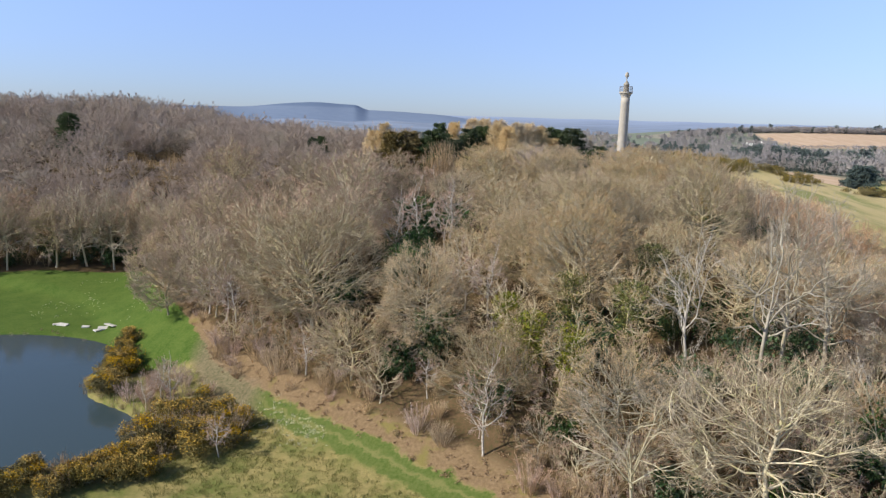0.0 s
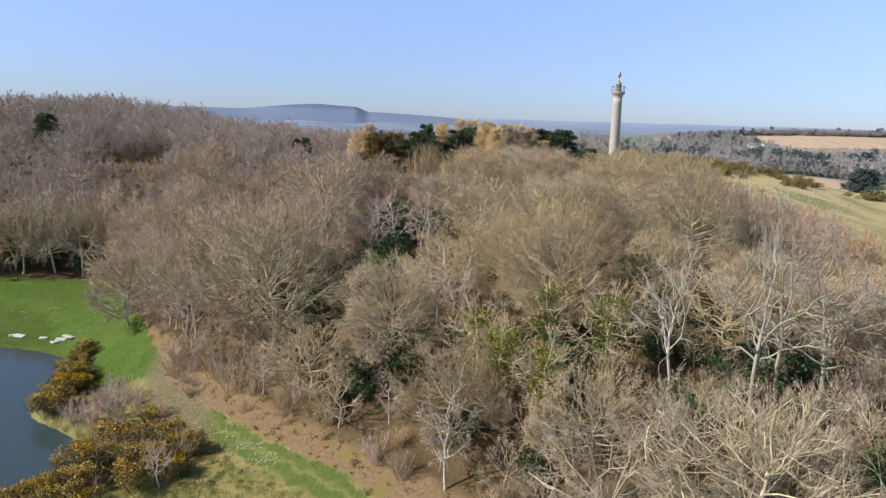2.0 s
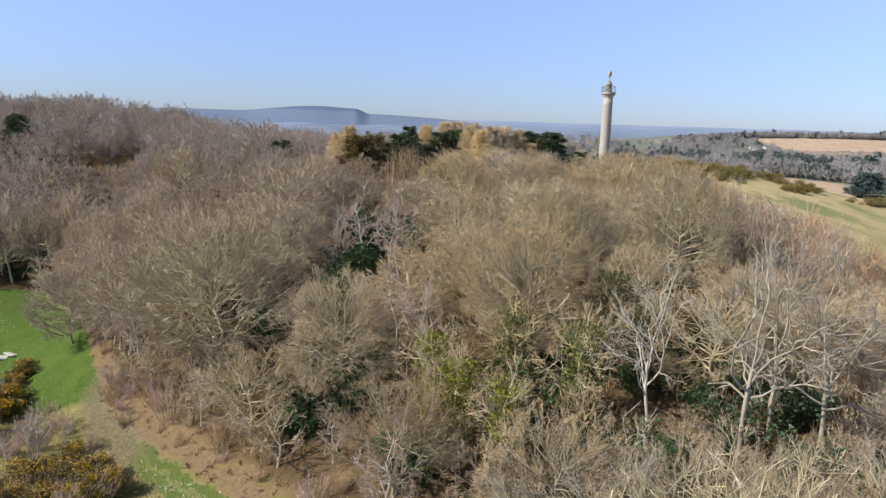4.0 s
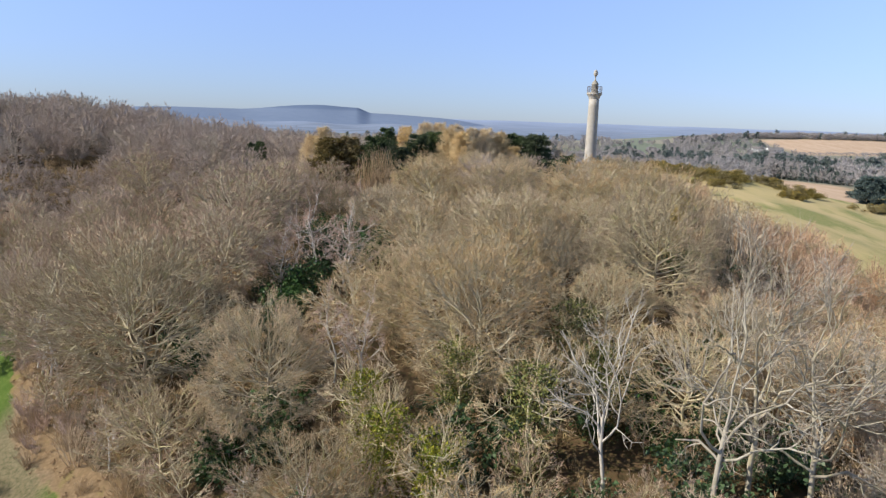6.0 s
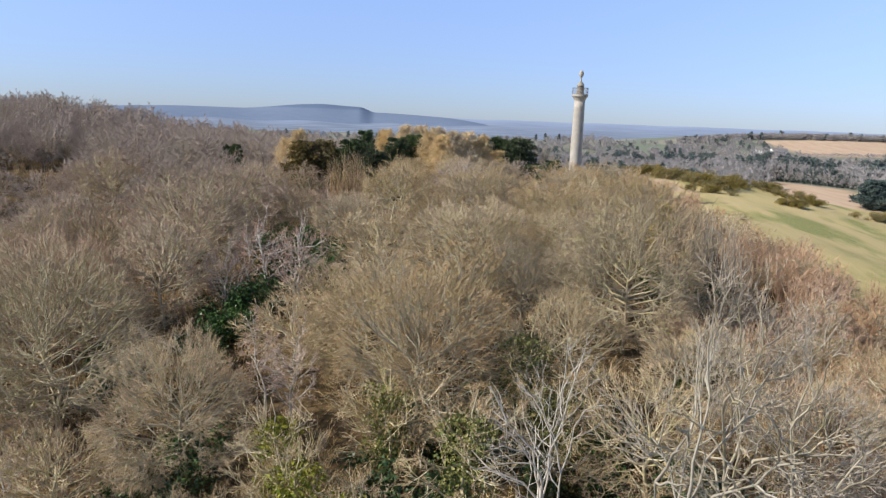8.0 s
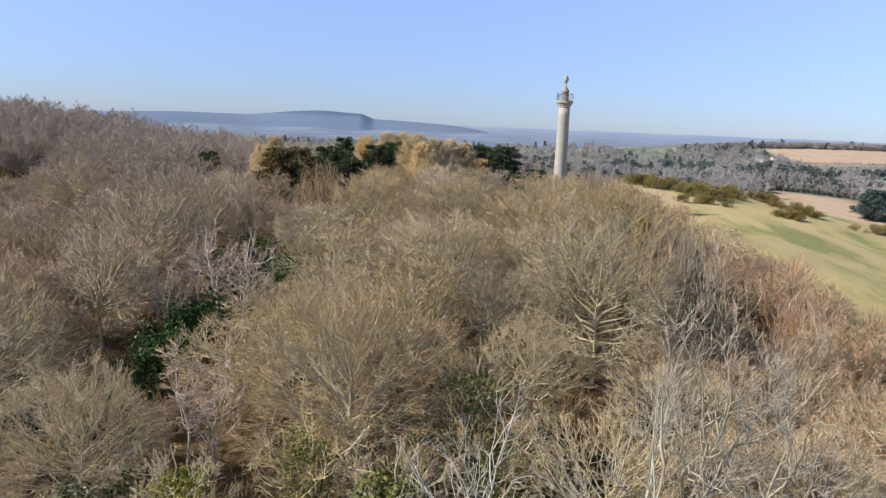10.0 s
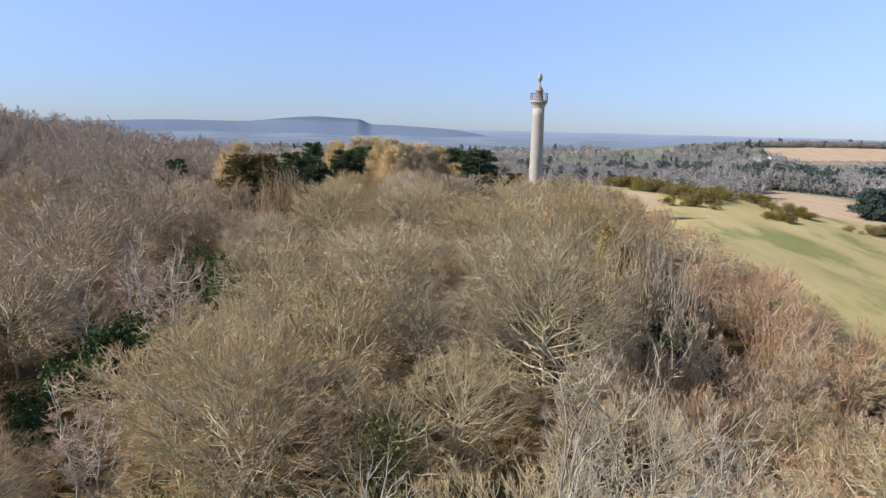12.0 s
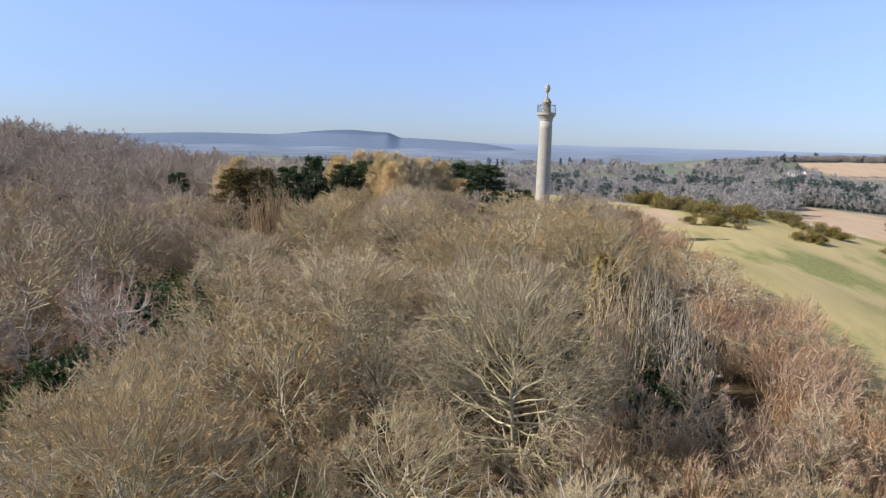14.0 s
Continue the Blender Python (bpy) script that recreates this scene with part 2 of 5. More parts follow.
gl.new(where.outputs["Position"], sepp.inputs[0])


def calc(op, a, b, c=None):
    n = gn.new("ShaderNodeMath")
    n.operation = op
    for i, v in enumerate((a, b, c)):
        if isinstance(v, bpy.types.NodeSocket):
            gl.new(v, n.inputs[i])
        elif v is not None:
            n.inputs[i].default_value = v
    return n.outputs[0]


bend = calc("MULTIPLY", calc("MAXIMUM", calc("MULTIPLY_ADD", sepp.outputs[0], -1.0, -40.0), 0.0), 0.6)
off = calc("SUBTRACT", calc("SUBTRACT", foot.outputs["Value"], 62.6), bend)
off = calc("ADD", off, calc("MULTIPLY", calc("SUBTRACT", mid, 0.5), 4.5))
off = calc("ADD", off, calc("MULTIPLY", calc("SUBTRACT", fine, 0.5), 1.2))
here = calc("MULTIPLY", ramp(gt, sepp.outputs[0], -86.0, -80.0), ramp(gt, sepp.outputs[0], 34.0, 30.0))
is_verge = calc("MULTIPLY", calc("MULTIPLY", ramp(gt, off, 1.4, 2.0), ramp(gt, off, 6.8, 5.4)), here)
is_mown = calc("MULTIPLY", calc("MULTIPLY", ramp(gt, off, -2.2, -1.6), ramp(gt, off, 1.7, 1.2)), here)
rut = calc("MULTIPLY", calc("MULTIPLY", ramp(gt, off, -0.5, -0.2), ramp(gt, off, 0.35, 0.05)), here)
col = mix(gt, is_verge, col, verge)
col = mix(gt, calc("MULTIPLY", is_mown, ramp(gt, sepp.outputs[0], -50.0, -40.0)), col, mown)
col = mix(gt, calc("MULTIPLY", calc("MULTIPLY", rut, 0.5), ramp(gt, sepp.outputs[0], -32.0, -26.0)), col, (0.24, 0.22, 0.09))
trod = calc("MULTIPLY", calc("MULTIPLY", ramp(gt, off, -3.5, -2.5), ramp(gt, off, 3.0, 1.5)), calc("MULTIPLY", ramp(gt, sepp.outputs[0], -48.0, -44.0), ramp(gt, sepp.outputs[0], -28.0, -32.0)))
col = mix(gt, calc("MULTIPLY", trod, 0.75), col, mud)
col = mix(gt, sep_b.outputs[0], col, plough)
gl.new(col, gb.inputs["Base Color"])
gb.inputs["Roughness"].default_value = 0.95
gb.inputs["Specular IOR Level"].default_value = 0.1
bump = gn.new("ShaderNodeBump")
bump.inputs["Strength"].default_value, bump.inputs["Distance"].default_value = 0.6, 0.25
gl.new(fine, bump.inputs["Height"])
gl.new(bump.outputs[0], gb.inputs["Normal"])

we, le = wood_edge(gx, gy), left_edge(gx, gy)


cov_a = np.zeros((ny, nx, 4))
cov_b = np.zeros((ny, nx, 4))
woods = np.maximum(smooth(-3.5, 0, we), smooth(-2, 2, le))
cov_a[..., 0] = woods
is_field = smooth(76, 84, gx) * smooth(100, 130, gy) + smooth(266, 276, gy) * smooth(-20, 40, gx)
cov_a[..., 2] = np.clip(is_field, 0, 1) * (gy < 520)
lawn = smooth(118, 132, gy) * (gx < -40)
cov_b[..., 2] = (1 - lawn) * (gy < 240)
pl = np.zeros_like(gx)
PLOUGH = ((172, 385), (246, 396), (298, 540), (278, 612))


def inside_quad(x, y, quad):
    """Metres inside a convex field, its corners given anticlockwise."""
    d = np.full(np.shape(x), 1e9)
    for (ax, ay), (bx, by) in zip(quad, quad[1:] + quad[:1]):
        k = math.hypot(bx - ax, by - ay)
        d = np.minimum(d, ((bx - ax) * (y - ay) - (by - ay) * (x - ax)) / k)
    return d


pl = np.maximum(pl, smooth(-4, 4, inside_quad(gx, gy, PLOUGH)))
pl = np.maximum(pl, ((gx > 560) & (gx < 1100) & (gy > 1150) & (gy < 1340)).astype(float))
pl = np.maximum(pl, smooth(60, 66, gx) * (1 - smooth(96, 102, gx)) * smooth(262, 266, gy) * (1 - smooth(292, 300, gy)))
cov_b[..., 0] = pl
gme = mesh_of("ground", np.stack([gx, gy, gz], -1).reshape(-1, 3), quads.tolist(), [gm])
for nm, arr in (("cover_a", cov_a), ("cover_b", cov_b)):
    at = gme.color_attributes.new(nm, "FLOAT_COLOR", "POINT")
    # alpha brings in the haze-greyed far fields with distance
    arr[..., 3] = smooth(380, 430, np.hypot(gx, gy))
    at.data.foreach_set("color", arr.reshape(-1).astype(np.float32))
gme.polygons.foreach_set("use_smooth", [True] * len(gme.polygons))
ground = tagged(new("ground", gme), "grass, leaf litter and dry fields over a wooded slope", "ground", kind="structure")

# water
wm, wnn, wl, wb = nodes_of("pond_water")
wb.inputs["Base Color"].default_value = (0.045, 0.068, 0.078, 1)
wb.inputs["Roughness"].default_value = 0.03
wb.inputs["IOR"].default_value = 1.33
wbump = wnn.new("ShaderNodeBump")
wbump.inputs["Strength"].default_value, wbump.inputs["Distance"].default_value = 0.15, 0.05
wl.new(noise_of(wm.node_tree, 1.2, 3, 0.5, "Position", (1, 2.2, 1)), wbump.inputs["Height"])
wl.new(wbump.outputs[0], wb.inputs["Normal"])
ring = [(-90 + 54 * math.cos(a), 118 + 50 * math.sin(a), 0.0) for a in np.linspace(0, 2 * math.pi, 72, endpoint=False)]
water = tagged(new("water", mesh_of("water", ring, [tuple(range(72))], [wm])), "still dark blue pond water reflecting the sky", "water", kind="structure")


# ---------------------------------------------------------------- far distance
def backdrop_mat(name, a, b, scale):
    m, nodes, links, bsdf = nodes_of(name)
    nt = m.node_tree
    n = noise_of(nt, scale, 5, 0.6, "Position", (1, 3, 1))
    links.new(mix(nt, ramp(nt, n, 0.3, 0.7), a, b), bsdf.inputs["Base Color"])
    bsdf.inputs["Roughness"].default_value = 1.0
    bsdf.inputs["Specular IOR Level"].default_value = 0.0
    return m


def wooded_top(mat, z0, z1, colour):
    """Dark woods on the higher ground of a backdrop."""
    nt = mat.node_tree
    bsdf = nt.nodes["Principled BSDF"]
    base = bsdf.inputs["Base Color"].links[0].from_socket
    pos, sep = nt.nodes.new("ShaderNodeNewGeometry"), nt.nodes.new("ShaderNodeSeparateXYZ")
    nt.links.new(pos.outputs["Position"], sep.inputs[0])
    nt.links.new(mix(nt, ramp(nt, sep.outputs[2], z0, z1), base, colour), bsdf.inputs["Base Color"])


def hazed_backdrop(name, near, far, r0, r1, scale):
    """Distant land whose colour pales towards the horizon as painted haze, with faint field bands."""
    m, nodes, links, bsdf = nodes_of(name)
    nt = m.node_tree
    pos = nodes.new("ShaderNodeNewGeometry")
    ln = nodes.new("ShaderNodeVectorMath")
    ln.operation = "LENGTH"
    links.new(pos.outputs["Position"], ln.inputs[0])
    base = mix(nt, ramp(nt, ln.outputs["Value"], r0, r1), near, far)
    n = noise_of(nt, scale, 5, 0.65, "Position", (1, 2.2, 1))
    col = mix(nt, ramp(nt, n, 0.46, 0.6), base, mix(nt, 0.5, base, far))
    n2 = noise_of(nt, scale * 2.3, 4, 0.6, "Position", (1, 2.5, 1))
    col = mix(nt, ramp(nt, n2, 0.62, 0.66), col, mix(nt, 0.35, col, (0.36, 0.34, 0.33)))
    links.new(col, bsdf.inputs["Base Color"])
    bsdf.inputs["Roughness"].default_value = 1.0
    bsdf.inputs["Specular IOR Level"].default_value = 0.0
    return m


# distance haze sits in these base colours, thicker towards the far one
M_FARPLAIN = hazed_backdrop("far_plain", (0.15, 0.18, 0.22), (0.29, 0.36, 0.51), 1500, 4300, 0.004)
# blue haze is painted into the colours of the hill and its woods
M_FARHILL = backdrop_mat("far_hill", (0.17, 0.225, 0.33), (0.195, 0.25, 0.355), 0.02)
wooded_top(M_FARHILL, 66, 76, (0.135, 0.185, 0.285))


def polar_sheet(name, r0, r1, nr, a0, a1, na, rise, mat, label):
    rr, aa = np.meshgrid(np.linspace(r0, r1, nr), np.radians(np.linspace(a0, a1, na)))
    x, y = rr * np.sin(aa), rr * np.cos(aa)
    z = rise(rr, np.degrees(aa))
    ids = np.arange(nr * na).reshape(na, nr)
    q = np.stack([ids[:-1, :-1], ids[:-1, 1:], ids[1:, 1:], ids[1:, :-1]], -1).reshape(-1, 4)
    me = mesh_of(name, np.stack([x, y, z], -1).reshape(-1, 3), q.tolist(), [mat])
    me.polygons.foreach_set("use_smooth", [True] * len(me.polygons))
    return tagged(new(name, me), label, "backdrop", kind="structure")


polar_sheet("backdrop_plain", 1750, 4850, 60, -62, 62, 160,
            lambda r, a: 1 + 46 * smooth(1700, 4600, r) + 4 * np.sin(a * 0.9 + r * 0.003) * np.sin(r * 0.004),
            M_FARPLAIN, "plain of distant fields with blue haze painted in")


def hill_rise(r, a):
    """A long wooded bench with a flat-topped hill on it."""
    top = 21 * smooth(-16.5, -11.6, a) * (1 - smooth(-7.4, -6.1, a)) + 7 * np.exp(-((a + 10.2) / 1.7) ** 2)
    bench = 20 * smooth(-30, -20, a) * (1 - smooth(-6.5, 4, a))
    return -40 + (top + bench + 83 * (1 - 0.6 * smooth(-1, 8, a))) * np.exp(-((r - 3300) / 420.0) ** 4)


polar_sheet("backdrop_hill", 2700, 3900, 40, -34, 12, 460, hill_rise, M_FARHILL, "flat-topped wooded hill with blue haze painted in")


# ---------------------------------------------------------------- mesh helpers for plants
def tri_mesh(name, verts, tris, mat):
    """A mesh of triangles from arrays."""
    me = bpy.data.meshes.new(name)
    n = len(tris)
    me.vertices.add(len(verts))
    me.vertices.foreach_set("co", np.asarray(verts, dtype=np.float32).reshape(-1))
    me.loops.add(3 * n)
    me.loops.foreach_set("vertex_index", np.asarray(tris, dtype=np.int32).reshape(-1))
    me.polygons.add(n)
    me.polygons.foreach_set("loop_start", np.arange(0, 3 * n, 3, dtype=np.int32))
    me.materials.append(mat)
    me.update(calc_edges=True)
    me.validate()
    return me


class Geo:
    """Collects vertices and triangles of one mesh."""

    def __init__(self):
        self.v, self.f, self.n = [], [], 0

    def add(self, verts, faces):
        faces = np.asarray(faces)
        if faces.shape[1] == 4:
            faces = np.vstack([faces[:, :3], faces[:, [0, 2, 3]]])
        self.v.append(np.asarray(verts, float))
        self.f.append(faces + self.n)
        self.n += len(verts)

    def arrays(self):
        return np.concatenate(self.v), np.concatenate(self.f)

    def tube(self, pts, radii, sides):
        pts = np.asarray(pts, float)
        k = len(pts)
        d = np.gradient(pts, axis=0)
        d /= np.linalg.norm(d, axis=1)[:, None] + 1e-9
        ref = np.array([0.31, 0.95, 0.05]) if abs(d[0, 2]) > 0.7 else np.array([0, 0, 1.0])
        u = np.cross(d, ref)
        u /= np.linalg.norm(u, axis=1)[:, None] + 1e-9
        w = np.cross(d, u)
        ang = np.linspace(0, 2 * np.pi, sides, endpoint=False)
        ringv = pts[:, None] + np.asarray(radii)[:, None, None] * (np.cos(ang)[None, :, None] * u[:, None] + np.sin(ang)[None, :, None] * w[:, None])
        ids = np.arange(k * sides).reshape(k, sides)
        nxt = np.roll(ids, -1, axis=1)
        self.add(ringv.reshape(-1, 3), np.stack([ids[:-1], nxt[:-1], nxt[1:], ids[1:]], -1).reshape(-1, 4))

    def slivers(self, p, d, length, width, rs):
        """Tapered twigs: one thin triangle each, from p along d."""
        p, d = np.asarray(p), np.asarray(d)
        d = d / (np.linalg.norm(d, axis=1)[:, None] + 1e-9)
        side = np.cross(d, rs.normal(size=d.shape))
        side /= np.linalg.norm(side, axis=1)[:, None] + 1e-9
        w = np.asarray(width).reshape(-1, 1) * 0.5
        tri = np.stack([p - side * w, p + side * w, p + d * np.asarray(length).reshape(-1, 1)], 1)
        self.add(tri.reshape(-1, 3), np.arange(3 * len(p)).reshape(-1, 3))

    def spikes(self, p, m, q, r, rs):
        """Bent, tapered, three-sided branchlets from p over m to q, of radius r at the foot."""
        d = q - p
        d = d / (np.linalg.norm(d, axis=1)[:, None] + 1e-9)
        u = np.cross(d, rs.normal(size=d.shape))
        u /= np.linalg.norm(u, axis=1)[:, None] + 1e-9
        w = np.cross(d, u)
        r = np.asarray(r).reshape(-1, 1)
        ring = [u * math.cos(a) + w * math.sin(a) for a in (0, 2.094, 4.189)]
        v = np.stack([p + e * r for e in ring] + [m + e * r * 0.68 for e in ring] + [q], 1)
        f = np.array([(0, 1, 4), (0, 4, 3), (1, 2, 5), (1, 5, 4), (2, 0, 3), (2, 3, 5), (3, 4, 6), (4, 5, 6), (5, 3, 6)])
        self.add(v.reshape(-1, 3), (np.arange(len(p))[:, None, None] * 7 + f[None]).reshape(-1, 3))

    def leaves(self, p, size, rs):
        """Small leaves: a bent triangle each."""
        p = np.asarray(p)
        a = rs.normal(size=p.shape)
        a /= np.linalg.norm(a, axis=1)[:, None]
        b = np.cross(a, rs.normal(size=p.shape))
        b /= np.linalg.norm(b, axis=1)[:, None] + 1e-9
        s = (np.asarray(size) * rs.uniform(0.6, 1.3, len(p)))[:, None]
        tri = np.stack([p - b * s * 0.45, p + b * s * 0.45, p + a * s], 1)
        self.add(tri.reshape(-1, 3), np.arange(3 * len(p)).reshape(-1, 3))

    def mesh(self, name, mat):
        v, f = self.arrays()
        return tri_mesh(name, v, f, mat)


def scattered(name, shapes, spots, mat):
    """One mesh of many plants: spots are (x, y, z, turn, scale, which)."""
    out_v, out_f, n = [], [], 0
    for x, y, z, turn, k, which in spots:
        v, f = shapes[which]
        c, w = math.cos(turn), math.sin(turn)
        out_v.append(np.c_[(v[:, 0] * c - v[:, 1] * w) * k + x, (v[:, 0] * w + v[:, 1] * c) * k + y, v[:, 2] * k + z])
        out_f.append(f + n)
        n += len(v)
    return tri_mesh(name, np.concatenate(out_v), np.concatenate(out_f), mat)


def part(name, me, parent, label="", smooth_it=False):
    ob = new(name, me)
    ob.parent = parent
    if smooth_it:
        me.polygons.foreach_set("use_smooth", [True] * len(me.polygons))
    if label:
        ob["label"] = label
    return ob


def arc(p, q, rs, k, lift, wob):
    """A bending branch from p to q in k points."""
    t = np.linspace(0, 1, k)[:, None]
    pts = p + (q - p) * t
    pts[:, 2] += lift * np.sin(np.pi * t[:, 0]) * np.linalg.norm(q - p)
    pts[1:-1] += rs.normal(size=(k - 2, 3)) * wob * np.linalg.norm(q - p)
    return pts


def bare_tree(seed, h, spread, limbs, subs, twigs, tw, bole=0.25, lean=0.03, droop=0.0, sides=7, rad=0.017, low=-0.35, fine=1.0, clump=0.45, bark_tips=True):
    """Trunk and crown of a leafless broadleaf tree inside a lumpy dome: limbs, branches on each limb, branchlets on each branch, and
    fine twigs on each branchlet. twigs: five times the branchlets of a branch. tw: twig width. clump: how far the branches keep to their limb."""
    rs = np.random.RandomState(seed)
    trunk, crown = Geo(), Geo()
    fork = np.array([rs.normal() * lean * h, rs.normal() * lean * h, h * bole])
    tip = np.array([rs.normal() * lean * h * 1.5, rs.normal() * lean * h * 1.5, h * 0.88])
    r0 = h * rad
    base = arc(np.array([0, 0, -1.5]), fork, rs, 4, 0, 0.012)
    up = arc(fork, tip, rs, 6, 0, 0.03)
    pts = np.vstack([base, up[1:]])
    rr = np.interp(np.linspace(0, 1, len(pts)), [0, 0.08, 0.4, 1], [r0 * 1.5, r0, r0 * 0.72, r0 * 0.1])
    trunk.tube(pts, rr, sides)
    heart = np.array([0, 0, h * 0.44])
    ph = rs.uniform(0, 6.28, 4)

    def dome(d):
        """The crown's outline in directions d from its heart."""
        az, el = np.arctan2(d[:, 1], d[:, 0]), np.arcsin(np.clip(d[:, 2], -1, 1))
        rz = np.where(d[:, 2] > 0, h * 0.56, h * 0.30)
        r = 1 / np.sqrt((d[:, 0] ** 2 + d[:, 1] ** 2) / spread ** 2 + d[:, 2] ** 2 / rz ** 2)
        return r * (1 + 0.11 * np.sin(3 * az + ph[0] + 2 * el) + 0.09 * np.sin(5 * az + ph[1] - 3 * el) + 0.07 * np.sin(7 * el + ph[2] + 2 * az))

    S0, S1, OUT = [], [], []
    ga = rs.uniform(0, 6.28)
    for i in range(limbs):
        u = (i + 0.5) / limbs
        idx = 0.55 * u * (len(up) - 1)
        k0 = int(idx)
        start = up[k0] + (up[min(k0 + 1, len(up) - 1)] - up[k0]) * (idx - k0)
        if u < 0.3:
            start = start * np.array([1, 1, 0.55 + 0.4 * rs.rand()])
        az = ga + i * 2.4 + rs.normal() * 0.25
        se = max(-0.9, min(0.98, low + (0.98 - low) * u ** 0.95 + rs.normal() * 0.05))
        ce = math.sqrt(1 - se * se)
        d = np.array([math.cos(az) * ce, math.sin(az) * ce, se])
        end = heart + d * dome(d[None])[0] * (rs.uniform(0.78, 0.97) if sides > 4 else rs.uniform(0.62, 0.82))
        b = arc(start, end, rs, 6, -0.06 - droop, 0.026)
        rl = r0 * (0.46 - 0.2 * u)
        trunk.tube(b, np.linspace(rl, max(rl * 0.22, tw * 0.6), 6), max(4, sides - 2))
        for j in range(subs):
            t = 0.22 + 0.78 * ((j + rs.rand()) / subs) ** 0.75
            kk = min(int(t * 5), 4)
            s0 = b[kk] + (b[kk + 1] - b[kk]) * (t * 5 - kk)
            out = s0 - heart
            out /= np.linalg.norm(out) + 1e-6
            dd = out * (1 - clump) + d * clump + rs.normal(size=3) * 0.30 + np.array([0, 0, 0.10])
            dd /= np.linalg.norm(dd)
            goal = heart + dd * dome(dd[None])[0] * (rs.uniform(0.84, 1.0) if sides > 4 else rs.uniform(0.72, 0.9))
            way = goal - s0
            ln = np.linalg.norm(way)
            most = spread * rs.uniform(0.28, 0.55)
            if ln > most:
                way, ln = way * most / ln, most
            sb = arc(s0, s0 + way, rs, 3, -0.04 - droop * 0.7, 0.06)
            r1 = min(rl * 0.5, rl * 0.38 * (1.1 - t * 0.6) + tw * 0.5)
            if sides > 4:
                trunk.tube(sb, [r1, r1 * 0.75, tw * 0.5], 3)
            else:
                crown.spikes(sb[:1], sb[1:2], sb[2:], np.array([tw * 0.7]), rs)
            S0.append(sb[:2])
            S1.append(sb[1:])
            OUT.append(out)
    # branchlets
    nb, nf = max(2, round(twigs / 5)), 9 if sides > 4 else 5
    A, B, O = np.repeat(np.array(S0), nb, 0), np.repeat(np.array(S1), nb, 0), np.repeat(np.array(OUT), nb, 0)
    n = len(A)
    tt = 2 * (0.25 + 0.75 * rs.rand(n) ** 0.8)
    ix = np.minimum(tt.astype(int), 1)
    row = np.arange(n)
    p = A[row, ix] + (B[row, ix] - A[row, ix]) * (tt - ix)[:, None]
    dd = B[row, ix] - A[row, ix]
    dd /= np.linalg.norm(dd, axis=1)[:, None] + 1e-6
    dd = dd * 0.55 + O * 0.5 + rs.normal(size=(n, 3)) * 0.30 + np.array([0, 0, 0.05 - droop * 2])
    dd /= np.linalg.norm(dd, axis=1)[:, None]
    ln = (spread * rs.uniform(0.09, 0.21, n) + 0.25) * fine
    q = p + dd * ln[:, None]
    off = q - heart
    far = np.linalg.norm(off, axis=1)
    most = dome(off / far[:, None]) * rs.uniform(0.95, 1.04, n)
    q = heart + off * np.minimum(1, most / far)[:, None]
    mid = (p + q) / 2 + rs.normal(size=(n, 3)) * 0.06 * ln[:, None] - np.array([0, 0, 0.06 + droop]) * ln[:, None]
    if sides > 4:
        (trunk if bark_tips else crown).spikes(p, mid, q, tw * rs.uniform(0.30, 0.62, n), rs)
    else:
        crown.slivers(p, q - p, ln, tw * rs.uniform(0.8, 1.4, n), rs)
    # fine twigs
    p2, m2, q2 = np.repeat(p, nf, 0), np.repeat(mid, nf, 0), np.repeat(q, nf, 0)
    k = len(p2)
    t2 = (0.40 + 0.60 * rs.rand(k))[:, None]
    start = np.where(t2 < 0.5, p2 + (m2 - p2) * t2 * 2, m2 + (q2 - m2) * (t2 * 2 - 1))
    d2 = q2 - p2
    d2 /= np.linalg.norm(d2, axis=1)[:, None] + 1e-6
    d2 = d2 * 0.8 + np.repeat(O, nf, 0) * 0.25 + rs.normal(size=(k, 3)) * 0.36 + np.array([0, 0, 0.06 - droop * 3])
    crown.slivers(start, d2, (spread * rs.uniform(0.04, 0.10, k) + 0.15) * fine, tw * (rs.uniform(0.36, 0.68, k) if sides > 4 else rs.uniform(0.5, 0.9, k)), rs)
    return trunk, crown


